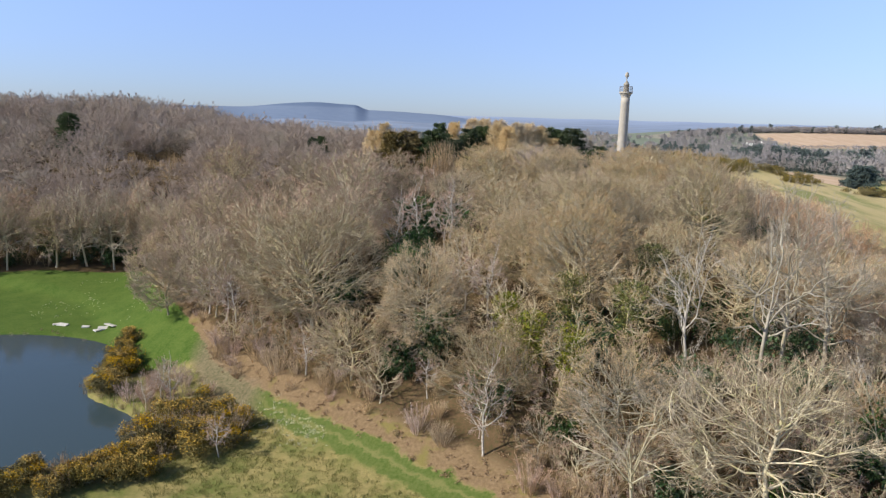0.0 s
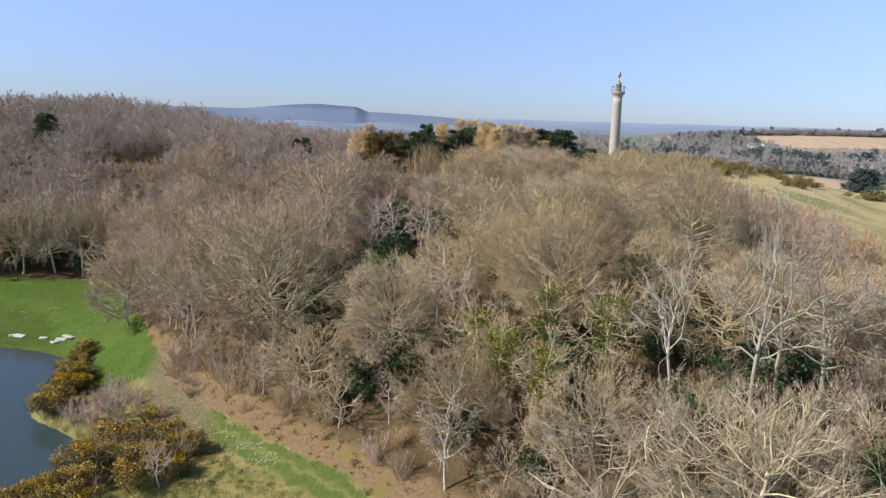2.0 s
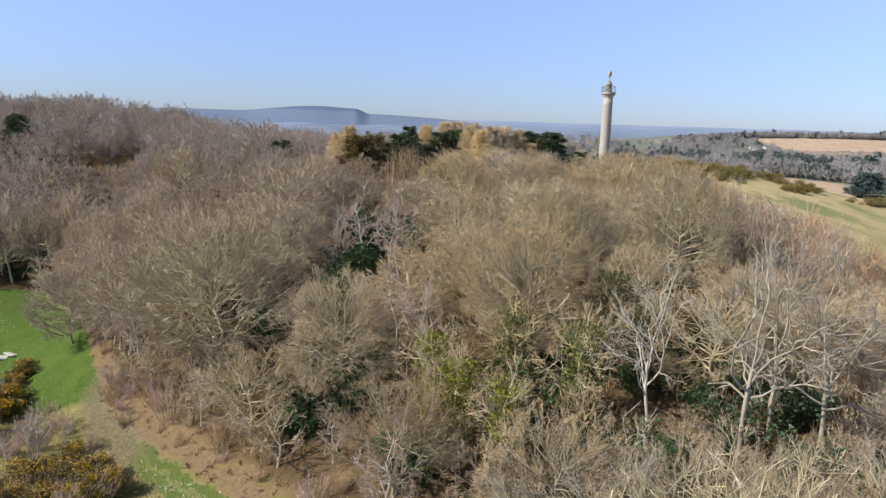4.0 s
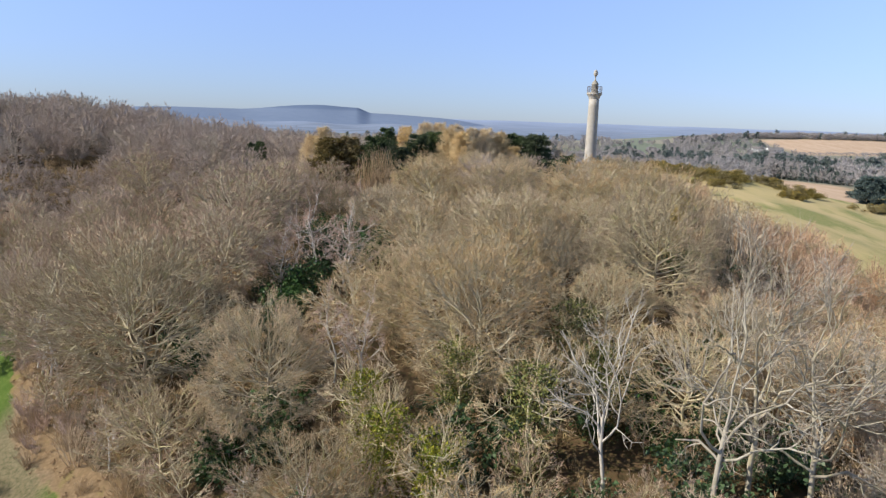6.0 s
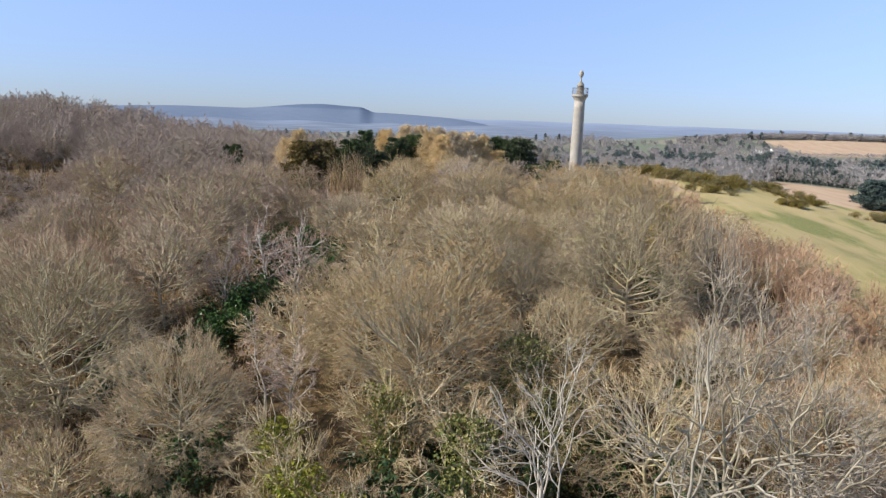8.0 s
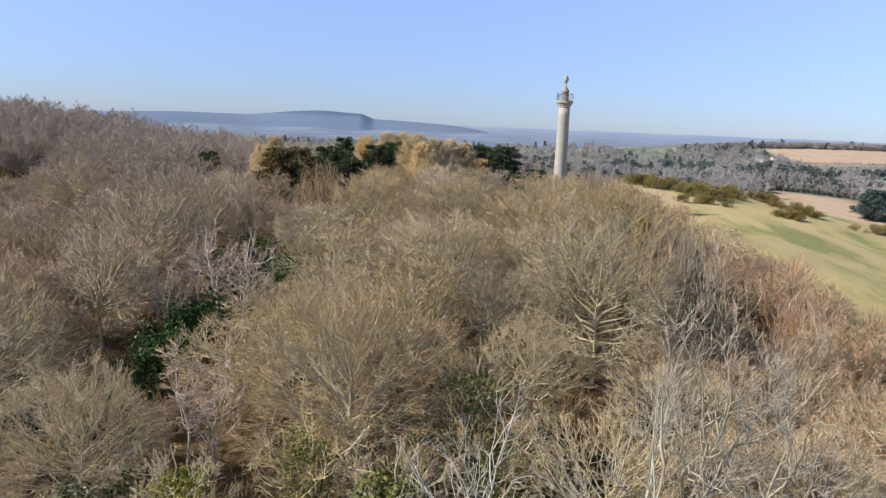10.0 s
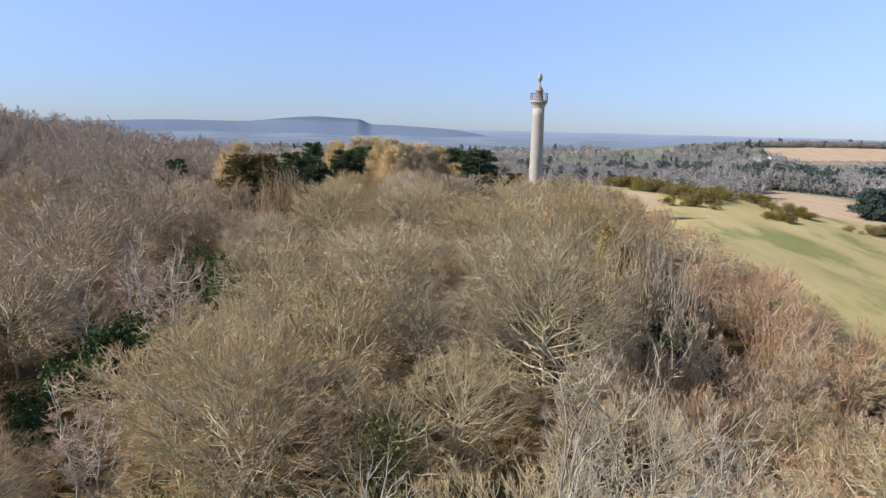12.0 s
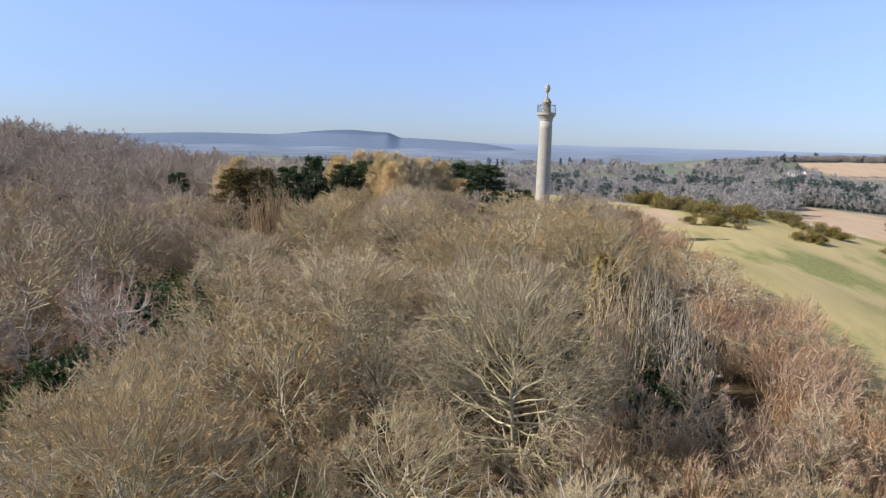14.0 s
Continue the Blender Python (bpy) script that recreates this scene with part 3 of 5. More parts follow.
def forked_tree(seed, h, spread, bole, leaders, tw, rad=0.0095, open_at=0.6, twigs=5, levels=5):
    """An ash-like tree: a clear bole that forks into rising leaders, which fork again and again out to a fan of upturned tips."""
    rs = np.random.RandomState(seed)
    trunk, crown = Geo(), Geo()
    r0 = h * rad
    fork = np.array([rs.normal() * 0.02 * h, rs.normal() * 0.02 * h, h * bole])
    base = arc(np.array([0, 0, -1.5]), fork, rs, 5, 0, 0.012)
    trunk.tube(base, [r0 * 1.5, r0 * 1.1, r0, r0 * 0.95, r0 * 0.85], 8)
    heart = np.array([0, 0, h * 0.52])

    def reach(p):
        """Above 1 outside the crown's outline."""
        q = p - heart
        rz = np.where(q[:, 2] > 0, h * 0.48, h * 0.34)
        return np.sqrt((q[:, 0] ** 2 + q[:, 1] ** 2) / spread ** 2 + (q[:, 2] / rz) ** 2)

    az = rs.uniform(0, 6.28) + np.arange(leaders) * 2.4 + rs.normal(size=leaders) * 0.2
    tilt = np.linspace(0.22, 1.0, leaders) * open_at * 1.9
    d = np.c_[np.cos(az) * np.sin(tilt), np.sin(az) * np.sin(tilt), np.cos(tilt)]
    p = np.repeat(fork[None], leaders, 0) - np.c_[np.zeros((leaders, 2)), np.linspace(0, h * bole * 0.35, leaders)]
    ln = h * rs.uniform(0.22, 0.30, leaders)
    r = r0 * rs.uniform(0.42, 0.60, leaders)
    for level in range(levels):
        n = len(p)
        out = p - heart * np.array([1, 1, 0.8])
        out[:, 2] *= 0.4
        out /= np.linalg.norm(out, axis=1)[:, None] + 1e-6
        bend = d + out * 0.26 + rs.normal(size=(n, 3)) * 0.30 + np.array([0, 0, 0.0 if level < 2 else 0.07])
        bend /= np.linalg.norm(bend, axis=1)[:, None]
        mid = p + d * (ln * 0.5)[:, None]
        end = mid + bend * (ln * 0.5)[:, None]
        over = reach(end)
        keep = np.where(over > 1.0, np.clip(1.0 / over, 0.5, 1) ** 1.5, 1.0)[:, None]
        mid, end = p + (mid - p) * keep, p + (end - p) * keep
        if level < 3:
            for j in range(n):
                trunk.tube([p[j], (p[j] + mid[j]) / 2 + rs.normal(size=3) * 0.03 * ln[j], mid[j], end[j]], [r[j], r[j] * 0.9, r[j] * 0.8, r[j] * 0.55], 6 if level < 2 else 4)
        else:
            crown.spikes(p, mid, end, r, rs)
        last = bend
        if level == levels - 1:
            break
        P, D, L, R = [], [], [], []
        for t, ang, lk, rk, share in ((1.0, 0.32, 0.76, 0.58, 1.0), (1.0, 0.62, 0.70, 0.50, 0.95), (0.72, 0.80, 0.62, 0.42, 0.85), (0.45, 0.90, 0.60, 0.38, 0.65)):
            pick = rs.rand(n) < share
            m = int(pick.sum())
            at = p + (mid - p) * 2 * t if t < 0.5 else mid + (end - mid) * (t * 2 - 1)
            side = rs.normal(size=(m, 3)) + out[pick] * 0.5
            dd = (d if t < 0.5 else last)[pick]
            side -= dd * (side * dd).sum(1)[:, None]
            side /= np.linalg.norm(side, axis=1)[:, None] + 1e-6
            nd = dd * math.cos(ang) + side * math.sin(ang)
            inside = reach(at[pick]) < 1.0
            P.append(at[pick][inside])
            D.append((nd / np.linalg.norm(nd, axis=1)[:, None])[inside])
            L.append((ln[pick] * lk * rs.uniform(0.75, 1.15, m))[inside])
            R.append(np.maximum(r[pick] * rk / 0.6 * 0.75, tw * (0.55 if level < 3 else 0.45))[inside])
        p, d, ln, r = np.vstack(P), np.vstack(D), np.concatenate(L), np.concatenate(R)
    q = np.repeat(np.arange(len(p)), twigs)
    t = rs.uniform(0.25, 1.0, len(q))[:, None]
    crown.slivers(p[q] + (end[q] - p[q]) * t, last[q] * 0.9 + rs.normal(size=(len(q), 3)) * 0.28 + np.array([0, 0, 0.10]), rs.uniform(0.25, 0.6, len(q)), tw * rs.uniform(0.4, 0.7, len(q)), rs)
    return trunk, crown


def conifer(seed, h, spread, whorls, per, needles, size, flat=0.0, bare=0.1, wid=0.45):
    """Trunk and dense crown of a needle tree."""
    rs = np.random.RandomState(seed)
    trunk, crown = Geo(), Geo()
    pts = arc(np.array([0, 0, -1.0]), np.array([rs.normal() * 0.2, rs.normal() * 0.2, h]), rs, 6, 0, 0.008)
    trunk.tube(pts, np.linspace(h * 0.02, 0.03, 6), 6)
    P, D = [], []
    for i in range(whorls):
        u = i / whorls
        z = h * (bare + (0.98 - bare) * u)
        rad = spread * ((1 - u) ** (0.75 - 0.45 * flat)) * rs.uniform(0.75, 1.1) * (0.55 + 0.45 * min(1, u * 5)) + 0.25
        for j in range(per):
            a = rs.uniform(0, 6.28)
            end = np.array([math.cos(a) * rad, math.sin(a) * rad, z - 0.12 * rad * (1 - 2 * flat) + rs.normal() * 0.2])
            st = np.array([0, 0, z])
            crown.tube(np.array([st, (st + end) / 2 + [0, 0, 0.1 * rad], end]), [0.05, 0.035, 0.01], 3)
            t = rs.rand(needles) ** 0.6
            P.append(st + (end - st) * t[:, None] + rs.normal(size=(needles, 3)) * np.array([0.28, 0.28, 0.16]) * (0.3 + rad * 0.22))
            D.append((end - st) / (rad + 0.1) * 0.8 + rs.normal(size=(needles, 3)) * 0.7)
    P, D = np.vstack(P), np.vstack(D)
    crown.slivers(P, D, size * rs.uniform(0.7, 1.5, len(P)), size * wid, rs)
    return trunk, crown


def tree_thing(name, tc, trunk_mat, crown_mat, label, category, group):
    trunk, crown = tc
    e = new(name)
    part("trunk", trunk.mesh("trunk", trunk_mat), e, smooth_it=True)
    part("crown", crown.mesh("crown", crown_mat), e)
    e.empty_display_size = 0.5
    tagged(e, label, category, group)
    return e


def ivy_on(tree, seed, h, r, n=900):
    rs = np.random.RandomState(seed)
    g = Geo()
    z = rs.rand(n) ** 0.9 * h
    a = rs.uniform(0, 6.28, n)
    rr = (0.35 + r * rs.rand(n) ** 0.5) * (0.6 + 0.5 * np.sin(z * 1.1 + seed) ** 2)
    g.leaves(np.c_[rr * np.cos(a), rr * np.sin(a), z], 0.3, rs)
    return part("ivy", g.mesh("ivy", M_IVY), tree, "glossy green ivy leaves")


def place(ob, x, y, turn=0.0, scale=1.0, sink=0.0, tilt=0.0):
    m = pose(x, y, height(x, y) - sink, tilt, 0, turn)
    ob.matrix_basis = m
    ob.scale = (scale, scale, scale * 1.0)
    return ob


def copy_at(ob, x, y, turn, scale):
    c = copy_thing(ob, pose(x, y, height(x, y), 0, 0, turn))
    c.scale = (scale, scale, scale)
    return c


# ---------------------------------------------------------------- monument column
def stone_mat(name, a, b, c):
    m, nodes, links, bsdf = nodes_of(name)
    nt = m.node_tree
    col = mix(nt, ramp(nt, noise_of(nt, 0.6, 6, 0.65), 0.35, 0.65), a, b)
    col = mix(nt, ramp(nt, noise_of(nt, 1.0, 6, 0.7, "Object", (2.2, 2.2, 0.16)), 0.52, 0.70), col, c)
    br = nodes.new("ShaderNodeBump")
    br.inputs["Strength"].default_value, br.inputs["Distance"].default_value = 0.4, 0.03
    links.new(noise_of(nt, 6, 5, 0.6), br.inputs["Height"])
    links.new(br.outputs[0], bsdf.inputs["Normal"])
    links.new(col, bsdf.inputs["Base Color"])
    bsdf.inputs["Roughness"].default_value = 0.9
    return m


M_STONE = stone_mat("portland_stone", (0.40, 0.37, 0.32), (0.49, 0.455, 0.40), (0.29, 0.26, 0.215))
M_STONE_D = stone_mat("weathered_stone", (0.24, 0.22, 0.18), (0.34, 0.31, 0.255), (0.17, 0.15, 0.125))
M_IRON = stone_mat("railing_iron", (0.16, 0.14, 0.15), (0.22, 0.20, 0.21), (0.12, 0.10, 0.10))


def lathe(profile, sides=32):
    """A turned solid from (radius, height) pairs."""
    ang = np.linspace(0, 2 * np.pi, sides, endpoint=False)
    v = [(r * math.cos(a), r * math.sin(a), z) for r, z in profile for a in ang]
    k = len(profile)
    f = [(i * sides + j, i * sides + (j + 1) % sides, (i + 1) * sides + (j + 1) % sides, (i + 1) * sides + j) for i in range(k - 1) for j in range(sides)]
    f.append(tuple(range(sides))[::-1])
    f.append(tuple((k - 1) * sides + j for j in range(sides)))
    return v, f


TX, TY = 55.6, 226.5
TZ = height(TX, TY)


def monument():
    e = new("monument_column")
    tagged(e, "tall weathered pale stone monument column with balcony and urn", "monument")
    b = 58.7 - TZ                                   # balcony floor above the ground
    v, f = lathe([(2.9, -1.5), (2.9, 2.6), (2.7, 2.8), (2.7, 3.0)], 4)
    part("pedestal", mesh_of("pedestal", v, f, [M_STONE]), e)
    v, f = lathe([(1.75, 3.0), (1.75, 3.4), (1.58, 3.7)] + [(1.55 - 0.22 * (i / 12) ** 1.4, 3.7 + (b - 5.4) * i / 12) for i in range(13)])
    part("shaft", mesh_of("shaft", v, f, [M_STONE]), e, smooth_it=True)
    v, f = lathe([(1.34, b - 1.72), (1.42, b - 1.5), (1.42, b - 1.35), (1.5, b - 1.2), (1.72, b - 0.8), (1.95, b - 0.55), (2.02, b - 0.5), (2.02, b - 0.02), (1.9, b)])
    part("balcony", mesh_of("balcony", v, f, [M_STONE]), e)
    rail = new("railing")
    rail.parent = e
    v, f = lathe([(1.93, b + 1.55), (1.98, b + 1.55), (1.98, b + 1.62), (1.93, b + 1.62), (1.93, b + 1.55)], 40)
    part("handrail", mesh_of("handrail", v, f[:-2], [M_IRON]), rail)
    g = Geo()
    g.tube([(0, 0, 0), (0, 0, 1.58)], [0.022, 0.022], 4)
    bar = g.mesh("baluster", M_IRON)
    for i in range(44):
        a = i / 44 * 2 * math.pi
        part("baluster", bar, rail).location = (1.955 * math.cos(a), 1.955 * math.sin(a), b - 0.01)
    v, f = lathe([(0.95, b - 0.02), (0.95, b + 0.25), (0.88, b + 0.3), (0.86, b + 2.0), (0.96, b + 2.08), (0.96, b + 2.22), (0.82, b + 2.3), (0.72, b + 2.65), (0.48, b + 2.95), (0.28, b + 3.12)])
    part("lantern", mesh_of("lantern", v, f, [M_STONE_D]), e, "darker weathered stone drum and dome", True)
    v, f = lathe([(0.28, b + 3.1), (0.2, b + 3.3), (0.16, b + 3.9), (0.22, b + 4.15), (0.30, b + 4.25), (0.5, b + 4.55), (0.6, b + 5.0), (0.58, b + 5.25), (0.46, b + 5.5), (0.5, b + 5.58), (0.40, b + 5.72), (0.2, b + 5.88), (0.09, b + 6.0)], 20)
    part("urn", mesh_of("urn", v, f, [M_STONE]), e, "carved stone urn finial", True)
    e.matrix_basis = pose(TX, TY, TZ, 0, 0, 20)
    return e


monument()

# ---------------------------------------------------------------- kinds of plants
OAK = "bare oak with a dense dome of tan twigs"
ASH = "bare grey ash with pale spreading branches"
oaks = [tree_thing("oak_tree", bare_tree(11 + i, 19, 8.6 + 0.6 * i, 26, 11, 32, 0.058, 0.14 + 0.04 * i), (M_BARK, M_LICHEN, M_BARK)[i], M_TWIG, OAK, "tree", "oaks of the wood") for i in range(3)]
ashes = [tree_thing("ash_tree", forked_tree(21 + i, 21, 8.6, 0.22, 9, 0.05, 0.0085, 0.6), M_LICHEN, M_TWIG_GREY, ASH, "tree", "ashes of the wood") for i in range(2)]
tall_ashes = [tree_thing("ash_tree", forked_tree(24 + i, 21, 7.2, 0.36, 8, 0.042, 0.0100, 0.62), M_ASH, M_TWIG_GREY, "tall bare grey ash with a bare bole and fanning branches", "tree", "ashes of the wood") for i in range(2)]
oaks_b = [tree_thing("oak_tree", bare_tree(31 + i, 18, 8.4 + 0.6 * i, 22, 10, 26, 0.10, 0.14, 0.03, 0, 6), M_BARK, M_TWIG, OAK, "tree", "oaks of the wood") for i in range(3)]
broad = [tree_thing("oak_tree", bare_tree(131 + i, 22, 13.0, 36, 13, 32, 0.08, 0.12, low=-0.5), M_BARK, M_TWIG, "very broad old oak with a rounded dome of bare twigs", "tree", "oaks of the wood") for i in range(2)]
near_broad = [tree_thing("oak_tree", bare_tree(141 + i, 21, 11.0, 34, 13, 38, 0.056, 0.14, rad=0.014, low=-0.6), M_BARK, M_TWIG, "broad oak with a rounded dome of bare twigs", "tree", "oaks of the wood") for i in range(2)]
M_TWIG_DUSK = plant("twig_dusky", (0.30, 0.21, 0.16), (0.64, 0.485, 0.385), (0.44, 0.36, 0.26), 0.2, vary=0.22)
dusky = [tree_thing("beech_tree", bare_tree(161 + i, 20, 10.5, 26, 11, 28, 0.11, 0.14, 0.03, 0, 6), M_BARK, M_TWIG_DUSK, "bare tree with dusky brown-purple twigs across the glade", "tree", "trees across the glade") for i in range(2)]
edge_oaks = [tree_thing("oak_tree", bare_tree(35 + i, 19, 8.4, 20, 10, 26, 0.12, 0.36, 0.04, 0, 7, 0.016, -0.1), M_BARK, M_TWIG_DUSK, "bare oak with a clear trunk at the lawn's edge", "tree", "oaks of the wood") for i in range(2)]
hazels = [tree_thing("hazel_tree", bare_tree(37 + i, 14, 5.6, 13, 7, 24, 0.085, 0.1, 0.05), M_BARK, (M_TWIG_PURPLE, M_TWIG_RED)[i], "bare tree with fine russet to purplish twigs", "tree", "russet trees of the wood") for i in range(2)]
ivied = []
for i in range(2):
    e = tree_thing("ivy_clad_tree", bare_tree(45 + i, 17, 5.5, 14, 10, 20, 0.06, 0.3), M_BARK, M_TWIG, "bare tree whose trunk is wrapped in yellow-green ivy", "tree", "ivied trees")
    ivy_on(e, 45 + i, 12.5, 2.6, 3000)
    ivied.append(e)
birches = [tree_thing("birch_tree", bare_tree(51 + i, 17, 3.6, 12, 9, 20, 0.06, 0.25, 0.05, 0.03, 6, 0.0115, bark_tips=False), M_BIRCH, M_TWIG_PURPLE, "white-barked birch with fine purplish twigs", "tree", "birches") for i in range(2)]
pale = tree_thing("dead_tree", forked_tree(71, 19, 4.0, 0.45, 8, 0.045, 0.0080, 0.42, 2, 4), M_PALE, M_PALE, "bare silvery pale tree with stark branches", "tree", "pale trees")
larches = [tree_thing("larch_tree", conifer(81 + i, 15, 6.6, 26, 10, 60, 0.8, 0.6, 0.03, 0.08), M_BARK, M_LARCH, "leafless golden-orange larch with drooping twigs", "tree", "larches") for i in range(2)]
pines = [tree_thing("pine_tree", conifer(91 + i, 13, 4.0, 18, 9, 70, 0.5, 0.85, 0.1, 0.3), M_BARK, M_PINE, "dark green dense evergreen pine", "tree", "evergreens") for i in range(2)]
olive_pine = tree_thing("pine_tree", conifer(95, 13, 4.0, 18, 9, 70, 0.5, 0.95, 0.1, 0.3), M_BARK, M_OLIVE, "olive-brown evergreen with a rounded crown on the ridge", "tree", "evergreens")
cedar = tree_thing("cedar_tree", conifer(96, 17, 13.0, 11, 10, 70, 1.5, 0.75, 0.06, 0.4), M_BARK_DARK, M_CEDAR, "wide dark blue-green cedar in flat tiers", "tree", "evergreens")
yew = tree_thing("yew_tree", conifer(97, 8, 1.7, 18, 8, 34, 0.4, 0.1, 0.02, 0.3), M_BARK, M_YEW, "olive green evergreen tree at the field edge", "tree", "evergreens")


def shrub(seed, h, r, stems, tw, spread=1.0, twigs=18, stem=0.012):
    """Many thin stems from the ground, each with twigs."""
    rs = np.random.RandomState(seed)
    g = Geo()
    P, D, L = [], [], []
    for i in range(stems):
        a, k = rs.uniform(0, 6.28), rs.rand() ** 0.5
        foot = np.array([math.cos(a) * r * 0.35 * k, math.sin(a) * r * 0.35 * k, -0.3])
        top = np.array([math.cos(a) * r * k * spread, math.sin(a) * r * k * spread, h * rs.uniform(0.7, 1.05) * (1.05 - 0.35 * k * spread)])
        st = arc(foot, top, rs, 4, 0.06, 0.04)
        g.tube(st, np.linspace(stem * h * rs.uniform(0.6, 1.2), 0.01, 4), 3)
        n = twigs
        tt = 0.25 + 0.75 * rs.rand(n)
        ix = np.minimum((tt * 3).astype(int), 2)
        P.append(st[ix] + (st[ix + 1] - st[ix]) * (tt * 3 - ix)[:, None])
        D.append((top - foot) / h * 0.7 + rs.normal(size=(n, 3)) * 0.45)
        L.append(h * rs.uniform(0.08, 0.26, n))
    P, D, L = np.vstack(P), np.vstack(D), np.concatenate(L)
    g.slivers(P, D, L, tw * rs.uniform(0.6, 1.3, len(P)), rs)
    return g


def leafy(seed, h, r, n, size):
    """A rounded, uneven mass of small leaves in several clumps."""
    rs = np.random.RandomState(seed)
    g = Geo()
    k = 9
    cen = np.c_[rs.normal(size=(k, 2)) * r * 0.45, rs.uniform(0.2, 0.75, k) * h]
    which = rs.randint(0, k, n)
    d = rs.normal(size=(n, 3))
    d /= np.linalg.norm(d, axis=1)[:, None]
    p = cen[which] + d * (rs.rand(n) ** 0.4)[:, None] * np.array([r * 0.5, r * 0.5, h * 0.3])
    p[:, 2] = np.abs(p[:, 2])
    g.leaves(p, size, rs)
    return g


def bush_thing(name, g, mat, label, category, group):
    e = new(name, g.mesh(name, mat))
    return tagged(e, label, category, group)


hollies = [bush_thing("holly_bush", leafy(61 + i, 4.5, 2.6, 1000, 0.3), M_HOLLY, "dark glossy evergreen holly under the trees", "bush", "hollies") for i in range(2)]
M_COPPICE = plant("coppice_stem", (0.24, 0.20, 0.15), (0.52, 0.455, 0.35), None, 0.5, vary=0.12)
coppices = []
for i in range(2):
    coppices.append(bush_thing("coppiced_willow", shrub(65 + i, 10, 3.0, 34, 0.04, 0.6, 6, 0.0085), (M_COPPICE, M_TWIG)[i], "thicket of straight upright pale coppice stems", "bush", "coppice"))
scrubs = [bush_thing("scrub_bush", shrub(75 + i, 5.5, 2.6, 44, 0.05), (M_TWIG_RED, M_TWIG)[i], ("bare russet scrub along the field edge", "bare tan scrub along the field edge")[i], "bush", "scrub") for i in range(2)]


def gorse(seed, bloom=0.2, label="gorse bush with deep yellow flowers"):
    e = new("gorse_bush")
    rs = np.random.RandomState(seed)
    g = leafy(seed, 3.0, 2.3, 2400, 0.18)
    part("foliage", g.mesh("foliage", M_GORSE), e)
    v = np.concatenate(g.v).reshape(-1, 3, 3).mean(1)
    top = v[(v[:, 2] > 0.9)]
    lump = np.sin(top[:, 0] * 2.1 + seed) + np.sin(top[:, 1] * 2.3) + np.sin(top[:, 2] * 2.9)
    fl = Geo()
    fl.leaves(top[lump > bloom] * 1.06, 0.17, rs)
    part("blossom", fl.mesh("blossom", M_GORSE_F), e, "deep yellow gorse blossom")
    return tagged(e, label, "bush", "gorse")


gorses = [gorse(141 + i, 0.1 + 0.4 * i) for i in range(3)]
hill_gorses = [gorse(151 + i, 2.1, "olive gorse bush with few flowers on the hill") for i in range(2)]

# ---------------------------------------------------------------- planting
rng = random.Random(5)
taken = []


def free_at(x, y, gap):
    return all((x - a) ** 2 + (y - b) ** 2 > (gap * g) ** 2 for a, b, g in taken)


def to_path(x, y):
    """Metres from the flight line, over the ground."""
    ax, ay, bx, by = 0.0, 0.0, 44.0, 71.5
    t = max(0.0, min(1.0, ((x - ax) * (bx - ax) + (y - ay) * (by - ay)) / ((bx - ax) ** 2 + (by - ay) ** 2)))
    return math.hypot(x - ax - t * (bx - ax), y - ay - t * (by - ay))


used = set()


def stand(proto, x, y, scale, turn=None, gap=1.0, wide=None):
    """Puts the first of a kind where it is first wanted, and copies after that."""
    turn = rng.uniform(0, 360) if turn is None else turn
    if gap:
        taken.append((x, y, gap))
    if proto.name not in used:
        used.add(proto.name)
        ob = place(proto, x, y, turn, scale)
    else:
        ob = copy_at(proto, x, y, turn, scale)
    if wide:
        ob.scale = (wide, wide, scale)
    return ob


def tree_height(x, y):
    """The trees stand lower towards the ridge."""
    return float(np.interp(0.66 * x + 0.75 * y, [65, 90, 110, 130, 155, 200], [20, 18.5, 16.5, 15, 13.8, 13.0])) * (0.8 if x > 52 and y > 92 else 1.0)


GLADE = ((-20, 131), (-10, 138), (-7, 145), (0, 164), (-2, 169), (-5, 184))


def in_glade(x, y, r):
    for (ax, ay), (bx, by) in zip(GLADE, GLADE[1:]):
        t = max(0.0, min(1.0, ((x - ax) * (bx - ax) + (y - ay) * (by - ay)) / ((bx - ax) ** 2 + (by - ay) ** 2)))
        if math.hypot(x - ax - t * (bx - ax), y - ay - t * (by - ay)) < r:
            return True
    return 55 < x < 76 and 128 < y < 160 or -11 < x < 8 and 136 < y < 164


# single trees that stand out
stand(tall_ashes[0], 41.4, 88.0, 1.34, 40, wide=1.1)
stand(tall_ashes[1], 46.0, 91.5, 1.30, 160, wide=1.1, gap=0.5)
stand(tall_ashes[0], 49.6, 87.5, 1.20, 250, wide=1.1)
stand(ashes[1], 59.0, 86.0, 13 / 21, wide=0.7, gap=0.6)
stand(pale, 33.0, 91.0, 1.18, gap=0.6)
stand(ashes[1], 22.0, 72.5, 25 / 21, wide=1.0, gap=0.6)
stand(ashes[0], 28.0, 70.5, 23 / 21, wide=0.85, gap=0.5)
stand(ashes[0], 46.0, 67.0, 21 / 21, wide=0.95)
stand(birches[0], 6.0, 86.0, 0.95, gap=0.5)
